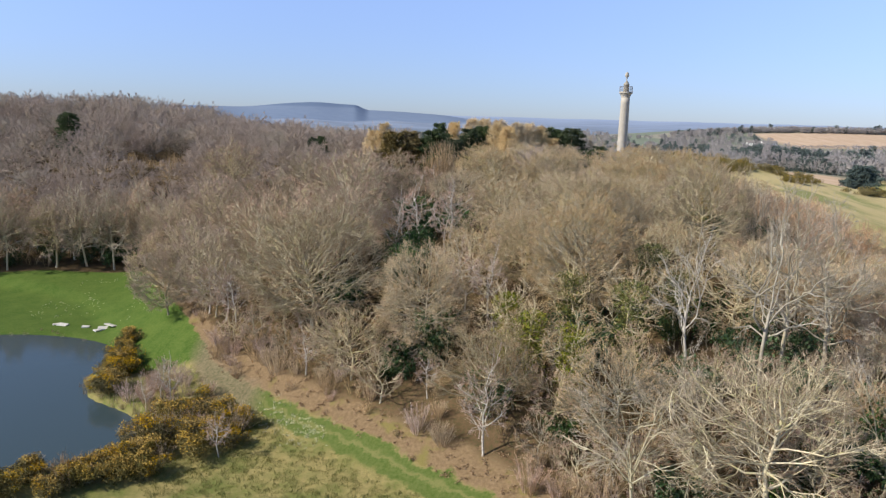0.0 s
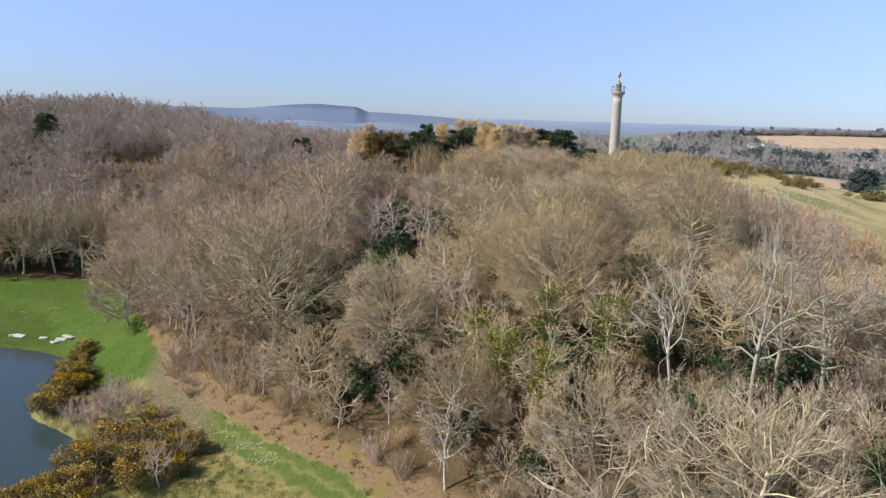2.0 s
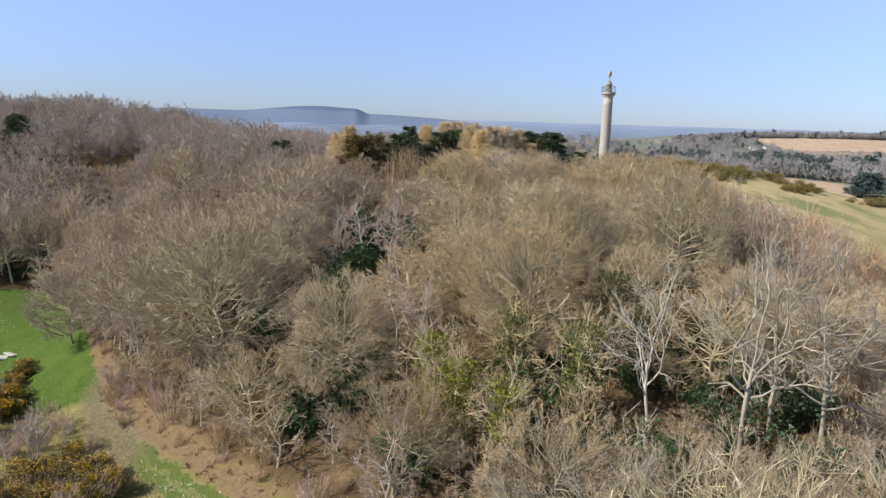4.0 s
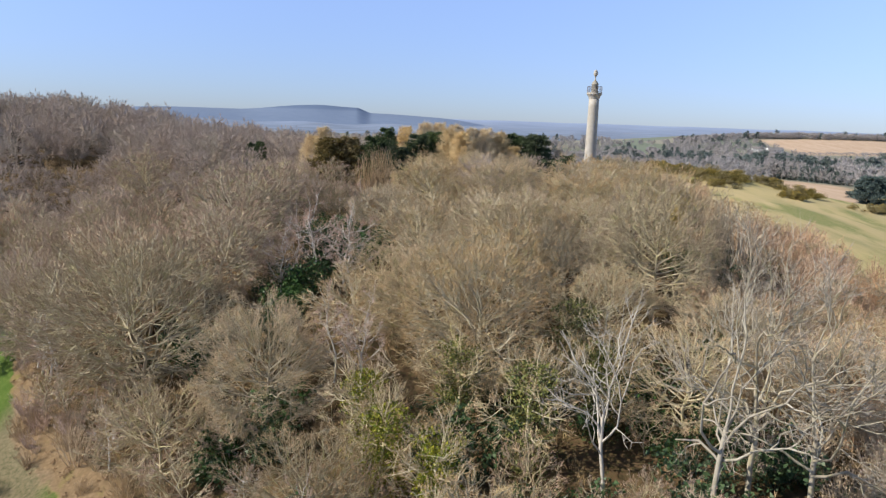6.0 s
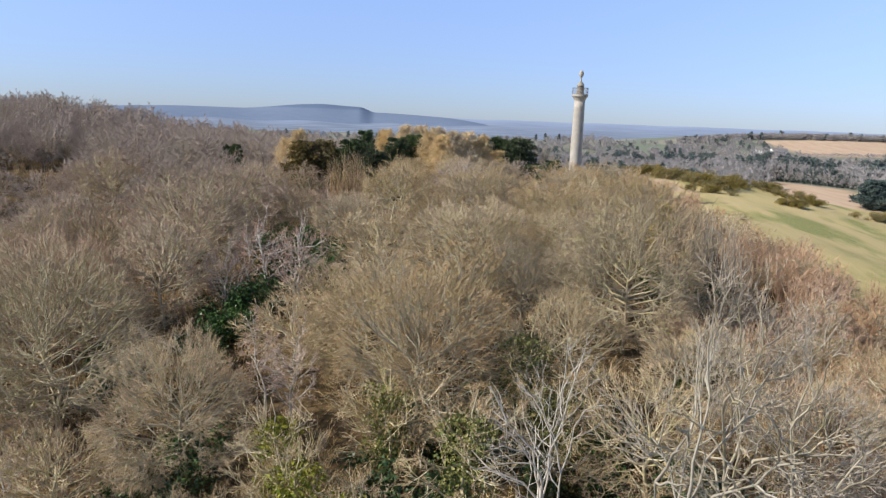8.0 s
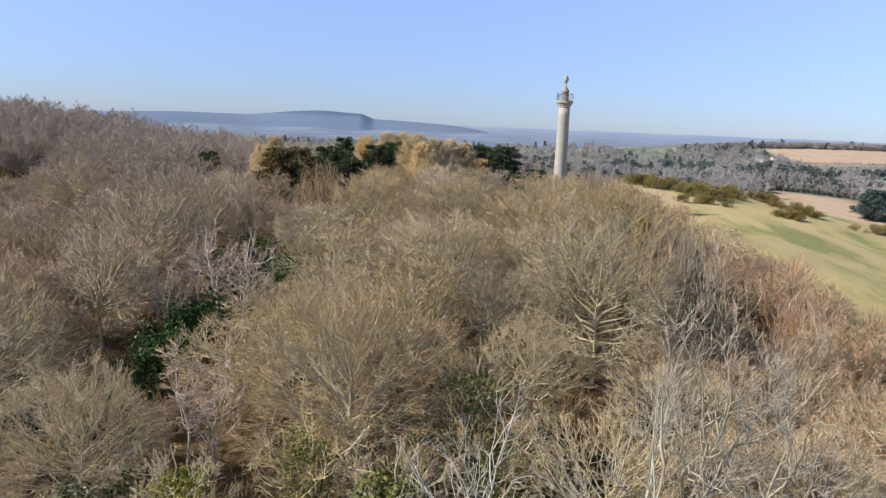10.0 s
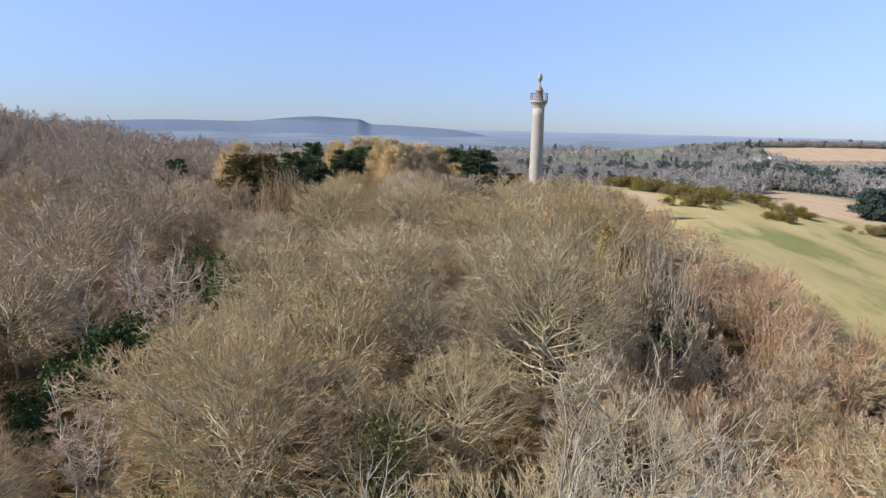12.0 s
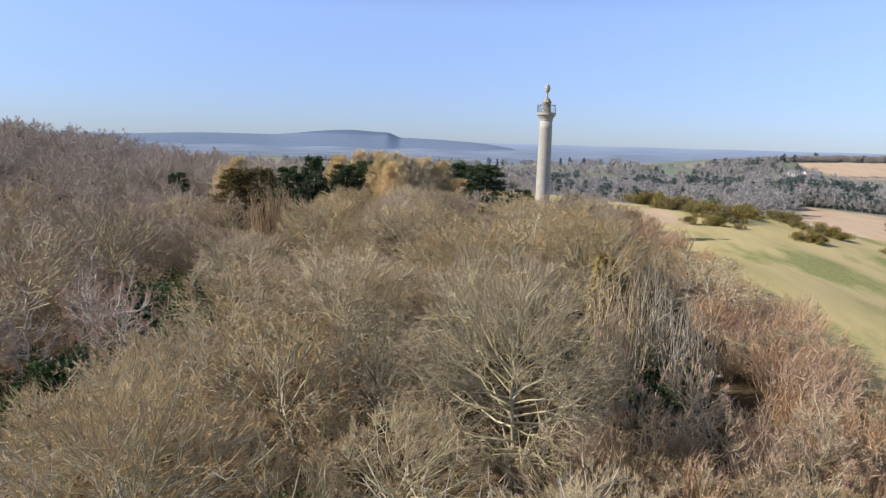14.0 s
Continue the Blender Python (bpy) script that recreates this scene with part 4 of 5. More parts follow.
# the broad domes of the slope: x, y, height, half width
for x, y, tall, half in ((-24, 126, 24, 14), (-23, 168, 22, 12.5), (-45, 180, 20, 11), (-3, 111, 18, 8.5), (22, 112, 20, 10), (28, 148, 15.5, 11), (15, 125, 15, 8), (46.5, 127, 20, 9.5), (-66, 206, 17, 10), (-24, 196, 21, 11), (-42, 217, 19, 11), (-72, 240, 19, 11), (4, 186, 10.5, 9), (42, 166, 14.5, 11), (30, 192, 14, 11), (50, 196, 14, 11), (58, 168, 15, 9), (12, 208, 13, 10), (-14, 226, 14, 9), (12, 231, 12, 9), (-28, 234, 16, 9), (26, 230, 12, 9), (34, 218, 12.5, 10), (62, 212, 12.5, 9)):
    if x < -5 and y > 140:
        stand(rng.choice(dusky), x, y, tall / 20, wide=half / 10.5, gap=half / 9.0)
    else:
        near_by = to_path(x, y) < 78
        stand(rng.choice(near_broad if near_by else broad), x, y, tall / (21 if near_by else 22), wide=half / (11.0 if near_by else 13.0), gap=half / 9.0)
for x, y, tall, half in ((-46, 139, 19, 7), (-59, 148, 15, 7.5), (-67, 164, 16, 7.5), (-54, 152, 18, 8), (-62, 167, 18, 8.5), (-70, 184, 18, 8.5), (-40, 150, 20, 9), (-52, 170, 20, 9.5)):
    stand(rng.choice(dusky), x, y, tall / 20, wide=half / 10.5, gap=half / 10.0)
for x, y in ((10, 103), (20, 105), (35, 103), (13, 97), (27, 98), (33, 110), (18, 92)):
    stand(ivied[rng.randrange(2)], x, y, rng.uniform(0.8, 1.0), gap=0.6)
for x, y, tall in ((34.5, 133, 14.5), (33, 145, 14), (41, 148, 13.5), (16, 138, 14.5), (38, 118, 14)):
    stand(rng.choice(oaks), x, y, tall / 19, wide=0.72, gap=0.7)
for x, y, k in ((38.5, 125, 0.62), (30.5, 127, 0.66), (41.5, 137, 0.6), (28, 135, 0.62), (36, 139, 0.55), (25, 140, 0.6), (20, 132, 0.6)):
    stand(hazels[1], x, y, k, gap=0.4)
for x, y, k in ((50.5, 219.5, 0.55), (57.5, 219, 0.55), (61, 223, 0.5), (48, 226, 0.55), (54, 216, 0.55)):
    stand(hazels[0], x, y, k * 1.4, gap=0.5)
for x, y, k in ((2.6, 149, 1.15), (0.4, 152, 1.0), (-5.5, 157, 1.1), (-9, 161, 1.0), (8, 117, 0.85), (4, 120, 0.85), (-43, 136, 0.9), (-48, 141, 0.85), (-40, 133, 0.85), (-52, 147, 0.8), (-10, 150, 0.9), (-3, 200, 0.8), (-9, 206, 0.8)):
    stand(birches[rng.randrange(2)], x, y, k, gap=0.5)
for x, y, k in ((-44.5, 110.5, 0.62), (-46.5, 112, 0.5), (-48, 109, 0.42), (-31, 93.5, 0.5)):
    stand(birches[rng.randrange(2)], x, y, k, gap=0.4)
for x, y, tall in ((17.5, 246, 19.5), (21, 242, 18.5), (24, 243, 19.5), (28, 245, 19), (32, 247, 17.5), (9.5, 261, 21), (14, 262, 20.5), (3, 263, 20), (19, 258, 20), (-22, 255, 23.5), (-26, 257, 21), (36, 246, 13)):
    stand(larches[rng.randrange(2)], x, y, tall / 15 * 0.95, wide=1.0, gap=0.6)
for x, y, tall, half in ((-5, 242.5, 19, 4.2), (-2.5, 257, 20.5, 3.5), (3, 236, 15, 4.5), (8, 247, 18, 4.6), (12.5, 251, 18.5, 4.2), (-0.5, 245, 17, 4.0), (36.5, 251.5, 16.5, 4.8), (43, 246.5, 16.3, 5.4), (40, 249, 15, 4.5), (52, 244, 10, 3.2), (50, 240, 9, 3), (63, 236, 10, 3.2), (66, 232, 8, 2.8), (-153, 291, 21, 5), (-49, 281, 15, 2.6), (-53, 284, 14, 2.2)):
    stand(pines[rng.randrange(2)], x, y, tall / 13 * 0.95, wide=half / 4.0 * 1.3, gap=0.6)
for x, y, tall, half in ((-18, 243, 21, 5.5), (-13, 245.5, 20, 5), (-10, 244, 17, 4)):
    stand(olive_pine, x, y, tall / 13 * 0.95, wide=half / 4.0 * 1.3, gap=0.6)
for x, y, k in ((57.5, 152.5, 1.65), (60.5, 157, 1.2), (58.8, 155, 1.35), (62, 188, 1.3), (60, 218, 1.2), (64, 222, 1.1)):
    stand(yew, x, y, k, gap=0.5)
stand(cedar, 257, 438, 1.0, gap=0)
for x, y, k in ((57, 137, 1.5), (59.5, 141, 1.55), (57.5, 145, 1.6), (61.5, 146, 1.5), (62, 138, 1.4), (-2, 214, 1.75), (1, 216, 1.7), (-4.5, 217, 1.6), (-0.5, 219, 1.7), (66, 142, 1.15)):
    stand(coppices[rng.randrange(2)], x, y, k, gap=0.55)

spots = []
for x0 in np.arange(-90, 84, 2.6):
    for y0 in np.arange(20, 300, 2.6):
        spots.append((x0 + rng.uniform(-1.3, 1.3), y0 + rng.uniform(-1.3, 1.3)))
spots.sort(key=lambda p: p[1] // 12 + rng.random())
count = 0
far_spots = []
for gap, small in ((12.0, False), (8.6, True)):
    for x, y in spots:
        if wood_edge(x, y) < (0.5 if small else 3.0) or not free_at(x, y, gap):
            continue
        near = to_path(x, y)
        if near < 9 and y < 60:
            continue
        if in_glade(x, y, 11.0 if not small else 9.0):
            continue
        k = tree_height(x, y) / 18.5 * rng.uniform(0.66, 1.1)
        if x > 66:
            k *= 0.7
        if -16 < x < 12 and 108 < y < 138:   # low growth above the hollow
            k *= 0.62
        if y > 200:
            taken.append((x, y, 0.9))
            far_spots.append((x, y, height(x, y), rng.uniform(0, 6.28), k * (0.6 if small else 1.14), rng.randrange(3)))
            continue
        pick = rng.random()
        if small:
            proto = rng.choice(hazels) if pick < 0.88 else rng.choice(birches)
            stand(proto, x, y, k * 0.6, gap=0.9)
        elif to_path(x, y) < 58:
            stand(rng.choice(oaks), x, y, k, wide=max(0.82, k))
        elif x < -5 and y > 130:
            stand(rng.choice(dusky), x, y, k * 0.92, wide=max(0.7, k * 0.85))
        else:
            stand(rng.choice(oaks_b), x, y, k, wide=max(0.82, k))

for x, y in spots:
    if 0.5 < wood_edge(x, y) < 9 and x < 45 and y < 200 and all(math.hypot(x - a, y - b) > 4.6 for a, b, g in taken):
        stand(rng.choice(hazels), x, y, rng.uniform(0.45, 0.8), gap=0.4)

# edge trees of the wood beyond the lawn stand singly, the rest of it is one mass
for x0 in np.arange(-300, -20, 4.0):
    for y0 in np.arange(190, 420, 4.0):
        x, y = x0 + rng.uniform(-2, 2), y0 + rng.uniform(-2, 2)
        if left_edge(x, y) < 1.0 or wood_edge(x, y) > 0 or not free_at(x, y, 7.0 if left_edge(x, y) < 14 else 10.2) or x < -60 - 0.62 * y:
            continue
        if left_edge(x, y) < 14 and y < 232:
            stand(rng.choice(edge_oaks), x, y, rng.uniform(1.05, 1.3), wide=rng.uniform(0.85, 1.05))
        else:
            taken.append((x, y, 1.0))
            far_spots.append((x, y, height(x, y), rng.uniform(0, 6.28), rng.uniform(0.88, 1.28), rng.randrange(3)))
for x, y in ((-92, 236), (-84, 245), (-97, 248), (-88, 256), (-104, 238), (-80, 232), (-76, 252), (-110, 250), (-131, 292), (-126, 300), (-137, 302), (-121, 293), (-130, 308)):
    far_spots.append((x, y, height(x, y), rng.uniform(0, 6.28), 0.85, rng.randrange(3)))
far_shapes = []
for i in range(6):
    tk, cr = bare_tree(231 + i, 17, 8.3 + 0.5 * (i % 3), 16, 9, 40 if i < 3 else 30, 0.10 if i < 3 else 0.125, 0.2, 0.03, 0, 4, 0.011, -0.25, 0.65)
    far_shapes.append((tk.arrays(), cr.arrays()))
far_spots = [(x, y, z, turn, k, which + (3 if y > 285 else 0)) for x, y, z, turn, k, which in far_spots]
e = new("far_wood")
tagged(e, "mass of bare brown treetops across the valley", "trees", kind="stuff")
part("trunks", scattered("trunks", [t for t, c in far_shapes], far_spots, M_BARK_DARK), e)
part("crowns", scattered("crowns", [c for t, c in far_shapes], far_spots, M_TWIG_FAR), e)

# undergrowth
under = []
for i in range(1000):
    x, y = rng.uniform(-85, 84), rng.uniform(25, 215)
    if wood_edge(x, y) > 0.3:
        under.append((x, y, height(x, y), rng.uniform(0, 6.28), rng.uniform(0.55, 1.25), rng.randrange(4)))
for i in range(520):
    x, y = rng.uniform(-150, 0), rng.uniform(150, 300)
    if wood_edge(x, y) > 0.3 or left_edge(x, y) > 2:
        under.append((x, y, height(x, y), rng.uniform(0, 6.28), rng.uniform(0.8, 1.6), rng.randrange(4)))
under_shapes = [shrub(301 + i, 3.2, 2.4, 11, 0.05).arrays() for i in range(4)]
tagged(new("undergrowth", scattered("undergrowth", under_shapes, under, M_TWIG)), "tangle of bare brambles and saplings under the trees", "undergrowth", kind="stuff")
for i in range(80):
    x, y = rng.uniform(-10, 56), rng.uniform(58, 116)
    if wood_edge(x, y) > 1 and noise.noise((x * 0.06, y * 0.06, 4.0)) > -0.15:
        stand(rng.choice(hollies), x, y, rng.uniform(0.6, 1.5), gap=0)
for i in range(12):
    x, y = rng.uniform(12, 54), rng.uniform(62, 104)
    if wood_edge(x, y) > 1:
        stand(rng.choice(hollies), x, y, rng.uniform(0.8, 1.4), gap=0)
for i in range(46):   # brown understorey below the ashes
    x, y = rng.uniform(10, 56), rng.uniform(66, 104)
    if wood_edge(x, y) > 2:
        stand(hazels[rng.randrange(2)], x, y, rng.uniform(0.30, 0.5), gap=0)
for x, y, k in ((57, 97, 0.55), (65, 101, 0.5), (72, 108, 0.45), (54, 104, 0.6)):
    stand(ashes[rng.randrange(2)], x, y, k, gap=0)
for i in range(70):
    stand(scrubs[0 if rng.random() < 0.5 else 1], rng.uniform(52, 84), rng.uniform(84, 130), rng.uniform(0.9, 1.5), gap=0)
# hollies added inside the coppice, their dark leaves standing in for its shade
for x, y in ((57, 140), (60, 144), (63, 141), (59, 147), (55.5, 144), (61, 137)):
    stand(rng.choice(hollies), x, y, rng.uniform(1.1, 1.5), gap=0)
for x, y in GLADE:
    for i in range(6):
        stand(rng.choice(hollies), x + rng.uniform(-7, 6), y + rng.uniform(-7, 7), rng.uniform(0.8, 1.6), gap=0)
for i in range(60):
    x, y = rng.uniform(-150, -60), rng.uniform(200, 240)
    if 4 < left_edge(x, y) < 26:
        stand(rng.choice(hollies), x, y, rng.uniform(0.8, 1.5), gap=0)
edge_bush = [(bush_thing("thorn_bush", shrub(305 + i, 4.2, 2.6, 34, 0.035), (M_TWIG_PURPLE, M_TWIG)[i], "leafless thorn bush at the foot of the wood", "bush", "thorn bushes")) for i in range(2)]
for i in range(420):
    x, y = rng.uniform(-82, 40), rng.uniform(60, 195)
    if -1.2 < wood_edge(x, y) < 3.5 and x < 76:
        stand(edge_bush[rng.randrange(2)], x, y, rng.uniform(0.55, 1.25), gap=0)
for i in range(420):
    x, y = rng.uniform(-70, 34), rng.uniform(60, 165)
    if -2.4 < wood_edge(x, y) < -0.3:
        stand(edge_bush[1 if rng.random() < 0.6 else 0], x, y, rng.uniform(0.22, 0.5), gap=0)
for i in range(16):
    stand(edge_bush[0 if rng.random() < 0.4 else 1], rng.uniform(-53, -35), 117 + rng.uniform(-12, 10), rng.uniform(0.5, 0.95), gap=0)
for x, y in ((-49, 112), (-46, 114), (-50, 118), (-44, 110), (-47, 121), (-40, 108), (-38, 104), (-52, 126), (-36, 100), (-45, 118)):
    stand(edge_bush[0], x, y, rng.uniform(0.6, 1.0), gap=0)
for i in range(90):
    x, y = rng.uniform(70, 84), rng.uniform(85, 262)
    stand(scrubs[0 if rng.random() < 0.55 else 1], x, y, rng.uniform(0.6, 1.15), gap=0)

for i in range(22):
    stand(scrubs[0], rng.uniform(72, 86), rng.uniform(122, 172), rng.uniform(0.9, 1.4), gap=0)

for i in range(46):
    stand(scrubs[0 if rng.random() < 0.4 else 1], rng.uniform(58, 84), rng.uniform(234, 268), rng.uniform(0.7, 1.3), gap=0)

for i in range(22):
    stand(hazels[rng.randrange(2)], rng.uniform(58, 77), rng.uniform(100, 136), rng.uniform(0.42, 0.62), gap=0)

for i in range(14):
    stand(scrubs[1 if rng.random() < 0.75 else 0], rng.uniform(62, 76), rng.uniform(102, 134), rng.uniform(0.7, 1.15), gap=0)

for i in range(150):
    x, y = rng.uniform(-42, 20), rng.uniform(72, 128)
    if -1.5 < wood_edge(x, y) < 5:
        stand(edge_bush[1] if rng.random() < 0.6 else scrubs[1], x, y, rng.uniform(0.45, 0.9), gap=0)

# gorse by the pond and on the hill
for i in range(26):
    t = rng.random()
    stand(rng.choice(gorses), -55.5 - 10.5 * t + rng.uniform(-2.2, 1.5), 116 + 27 * t + rng.uniform(-2, 2), rng.uniform(0.7, 1.25), gap=0)
for i in range(34):
    a, k = rng.uniform(0, 6.28), rng.random() ** 0.5
    proto = edge_bush[1] if rng.random() < 0.25 else rng.choice(gorses)
    stand(proto, -37.5 + 9.0 * k * math.cos(a), 99.5 + 7.5 * k * math.sin(a), rng.uniform(0.75, 1.3), gap=0)
for i in range(38):
    t = rng.random()
    proto = edge_bush[1] if rng.random() < 0.22 else rng.choice(gorses)
    stand(proto, -66 + 27 * t + rng.uniform(-2, 2), 80.5 + 11 * t + rng.uniform(-3.5, 3.0), rng.uniform(0.7, 1.2), gap=0)
for ax, ay, bx, by, wd, n, k in ((97, 322, 112, 273, 5, 44, 1.0), (131, 322, 121, 281, 3, 12, 0.8), (136, 300, 141, 280, 4, 14, 0.8), (119, 257, 128, 252, 1.5, 8, 0.6), (98, 266, 110, 262, 1.5, 7, 0.6), (150, 262, 165, 268, 2, 8, 0.7)):
    for i in range(n):
        t = rng.random()
        stand(rng.choice(hill_gorses), ax + (bx - ax) * t + rng.uniform(-wd, wd), ay + (by - ay) * t + rng.uniform(-wd, wd), k * rng.uniform(0.9, 1.6), gap=0)

# ---------------------------------------------------------------- far woods, hedges and houses
far_tree = []
for i in range(3):
    tk, cr = bare_tree(401 + i, 14, 6.2, 8, 5, 15, 0.42, 0.2, 0.03, 0, 4, 0.014, -0.2, 0.9)
    (va, fa), (vb, fb) = tk.arrays(), cr.arrays()
    far_tree.append((np.concatenate([va, vb]), np.concatenate([fa, fb + len(va)])))
for i in range(3):
    tk, cr = bare_tree(404 + i, 14, 6.6, 6, 4, 15, 1.0, 0.2, 0.03, 0, 4, 0.016, -0.2, 0.9)
    (va, fa), (vb, fb) = tk.arrays(), cr.arrays()
    far_tree.append((np.concatenate([va, vb]), np.concatenate([fa, fb + len(va)])))
dark_tree = []
for i in range(6):
    tk, cr = conifer(411 + i, 16, (4.6, 5.4, 3.2)[i % 3], 9, 5, 12 if i < 3 else 7, 1.5 if i < 3 else 2.2, (0.75, 0.9, 0.2)[i % 3], 0.1, 0.5)
    (va, fa), (vb, fb) = tk.arrays(), cr.arrays()
    dark_tree.append((np.concatenate([va, vb]), np.concatenate([fa, fb + len(va)])))
# both far tree colours are lifted and greyed to paint in haze
M_FARWOOD_HAZED = plant("far_twigs", (0.34, 0.32, 0.325), (0.43, 0.405, 0.395), (0.36, 0.35, 0.355), 0.03, vary=0.1)
M_FARDARK_HAZED = plant("far_evergreen", (0.115, 0.15, 0.145), (0.165, 0.20, 0.185), None, 0.5)
belt, dark_belt = [], []


def far_spot(x, y, lst, lo=0.8, hi=1.3):
    if inside_quad(x, y, PLOUGH) > -5 or inside_quad(x, y, ((60, 300), (230, 250), (246, 396), (172, 400))) > 0:
        return
    lst.append((x, y, height(x, y) - 0.5, rng.uniform(0, 6.28), rng.uniform(lo, hi), rng.randrange(3) + (3 if math.hypot(x, y) > 950 else 0)))


for i in range(2600):
    a, r = radians(rng.uniform(-30, 36)), rng.uniform(540, 1700)
    x, y = r * math.sin(a), r * math.cos(a)
    clump = noise.noise((x * 0.006, y * 0.006, 2.0))
    if clump < (-0.45 if x > 40 and r < 1050 else -0.05) or (x > 470 and 1140 < y) or (x > 330 and y > 1340):
        continue
    far_spot(x, y, dark_belt if noise.noise((x * 0.012, y * 0.012, 7.0)) > 0.36 else belt)
for i in range(1150):   # the wooded valley behind the ploughed field
    x, y = rng.uniform(70, 560), rng.uniform(475, 860)
    if x > 0.95 * y - 60 or noise.noise((x * 0.01, y * 0.014, 11.0)) < -0.42:
        continue
    far_spot(x, y, dark_belt if noise.noise((x * 0.022, y * 0.022, 7.0)) + rng.uniform(-0.15, 0.15) > 0.36 else belt, 0.8, 1.45)
for i in range(520):
    x, y = rng.uniform(120, 760), rng.uniform(840, 1135)
    if x < 0.75 * y and noise.noise((x * 0.008, y * 0.012, 15.0)) > -0.25:
        far_spot(x, y, dark_belt if noise.noise((x * 0.02, y * 0.02, 7.0)) > 0.36 else belt, 0.7, 1.1)
for i in range(340):
    x, y = rng.uniform(240, 550), rng.uniform(1100, 1345)
    if noise.noise((x * 0.01, y * 0.012, 21.0)) > -0.2:
        far_spot(x, y, dark_belt if rng.random() < 0.08 else belt, 0.6, 1.0)
for i in range(60):
    t = i / 60
    far_spot(286 + 22 * t, 622 - 75 * t + rng.uniform(0, 12), dark_belt if rng.random() < 0.45 else belt, 0.6, 0.9)
    far_spot(190 + 95 * t, 628 + rng.uniform(-10, 12), dark_belt if rng.random() < 0.35 else belt, 0.6, 0.9)
    far_spot(300 + rng.uniform(0, 110), 470 + rng.uniform(0, 170), belt, 0.7, 1.1)
for i in range(130):   # belt beyond it
    x = rng.uniform(120, 520)
    far_spot(x, 720 + 0.06 * (x - 200) + rng.uniform(-8, 45), dark_belt if rng.random() < 0.2 else belt, 0.9, 1.4)
for i in range(120):    # hedges
    t = i / 120
    far_spot(520 + 440 * t, 1145 + 10 * math.sin(t * 6), belt, 0.3, 0.5)
    for k in range(5):
        far_spot(430 + 600 * t + rng.uniform(-5, 5), 1350 + 14 * math.sin(t * 9) + rng.uniform(-6, 22), dark_belt if rng.random() < 0.06 else belt, 0.7, 1.05)
for i in range(26):
    far_spot(rng.uniform(215, 250), rng.uniform(360, 420), dark_belt, 0.5, 0.9)
tagged(new("far_trees", scattered("far_trees", far_tree, belt, M_FARWOOD_HAZED)), "distant belts of leafless trees paled by painted haze", "trees", kind="stuff")
tagged(new("far_evergreens", scattered("far_evergreens", dark_tree, dark_belt, M_FARDARK_HAZED)), "distant dark evergreen trees greyed by painted haze", "trees", kind="stuff")


# ---------------------------------------------------------------- by the pond
M_SLAB = stone_mat("pale_slab", (0.55, 0.53, 0.50), (0.68, 0.66, 0.62), (0.42, 0.40, 0.36))


def slab(x, y, w, d, t, turn, tilt, z=0.0):
    """A rough pale slab with chamfered, uneven edges."""
    bm = bmesh.new()
    bmesh.ops.create_cube(bm, size=1.0)
    bmesh.ops.scale(bm, vec=(w, d, t), verts=bm.verts)
    bmesh.ops.bevel(bm, geom=bm.edges[:], offset=0.06, segments=1, affect="EDGES")
    rs = np.random.RandomState(int(abs(x * 10)))
    for v in bm.verts:
        v.co += Vector(rs.normal(size=3) * 0.04)
    me = bpy.data.meshes.new("stone_slab")
    bm.to_mesh(me)
    bm.free()
    me.materials.append(M_SLAB)
    ob = new("stone_slab", me)
    ob.matrix_basis = pose(x, y, height(x, y) + t * 0.4 + z, tilt, 4, turn)
    return tagged(ob, "pale stone slab lying on the bank of the pond", "stone", "slabs by the pond")


slab(-75.6, 153.2, 3.0, 1.6, 0.35, 25, 8)
slab(-74.0, 152.6, 2.6, 1.3, 0.3, -20, -12, 0.45)
slab(-76.6, 152.0, 1.8, 1.2, 0.3, 60, 6)
slab(-80.6, 154.4, 1.7, 1.0, 0.28, 15, 5)
slab(-86.4, 155.6, 2.4, 1.3, 0.3, -12, 10)
slab(-88.2, 156.0, 1.3, 0.9, 0.25, 40, 4)


def tufts(name, spots, shape, mat, label, category):
    return tagged(new(name, scattered(name, shape, spots, mat)), label, category, kind="stuff")


def blades(seed, n, h, r, w):
    rs = np.random.RandomState(seed)
    g = Geo()
    a, k = rs.uniform(0, 6.28, n), rs.rand(n) ** 0.5 * r
    g.slivers(np.c_[k * np.cos(a), k * np.sin(a), np.zeros(n) - 0.05], np.c_[rs.normal(size=(n, 2)) * 0.22, np.ones(n)], h * rs.uniform(0.6, 1.1, n), np.full(n, w), rs)
    return g.arrays()


reed_shape = [blades(501 + i, 26, 1.5, 0.6, 0.05) for i in range(3)]
reed_spots = []
for i in range(2600):
    x, y = rng.uniform(-118, -40), rng.uniform(78, 164)
    p = float(pond_edge(np.array(x), np.array(y)))
    if 0.93 < p < 1.03 and (y > 152 and x < -90 or y < 112 or x > -72 and rng.random() < 0.7 or rng.random() < 0.12):
        reed_spots.append((x, y, max(height(x, y), -0.1), rng.uniform(0, 6.28), rng.uniform(0.5, 1.2), rng.randrange(3)))
tufts("reeds", reed_spots, reed_shape, M_REED, "dry buff reeds along the pond's edge", "reeds")
daff_shape = [blades(511 + i, 8, 0.45, 0.3, 0.10) for i in range(2)]
daff_spots = []
for i in range(260):
    t = rng.random()
    x, y = -30 + 12 * t + rng.gauss(0, 1.6), 107.5 - 11 * t + rng.gauss(0, 1.3)
    daff_spots.append((x, y, height(x, y), rng.uniform(0, 6.28), rng.uniform(0.5, 1.0), rng.randrange(2)))
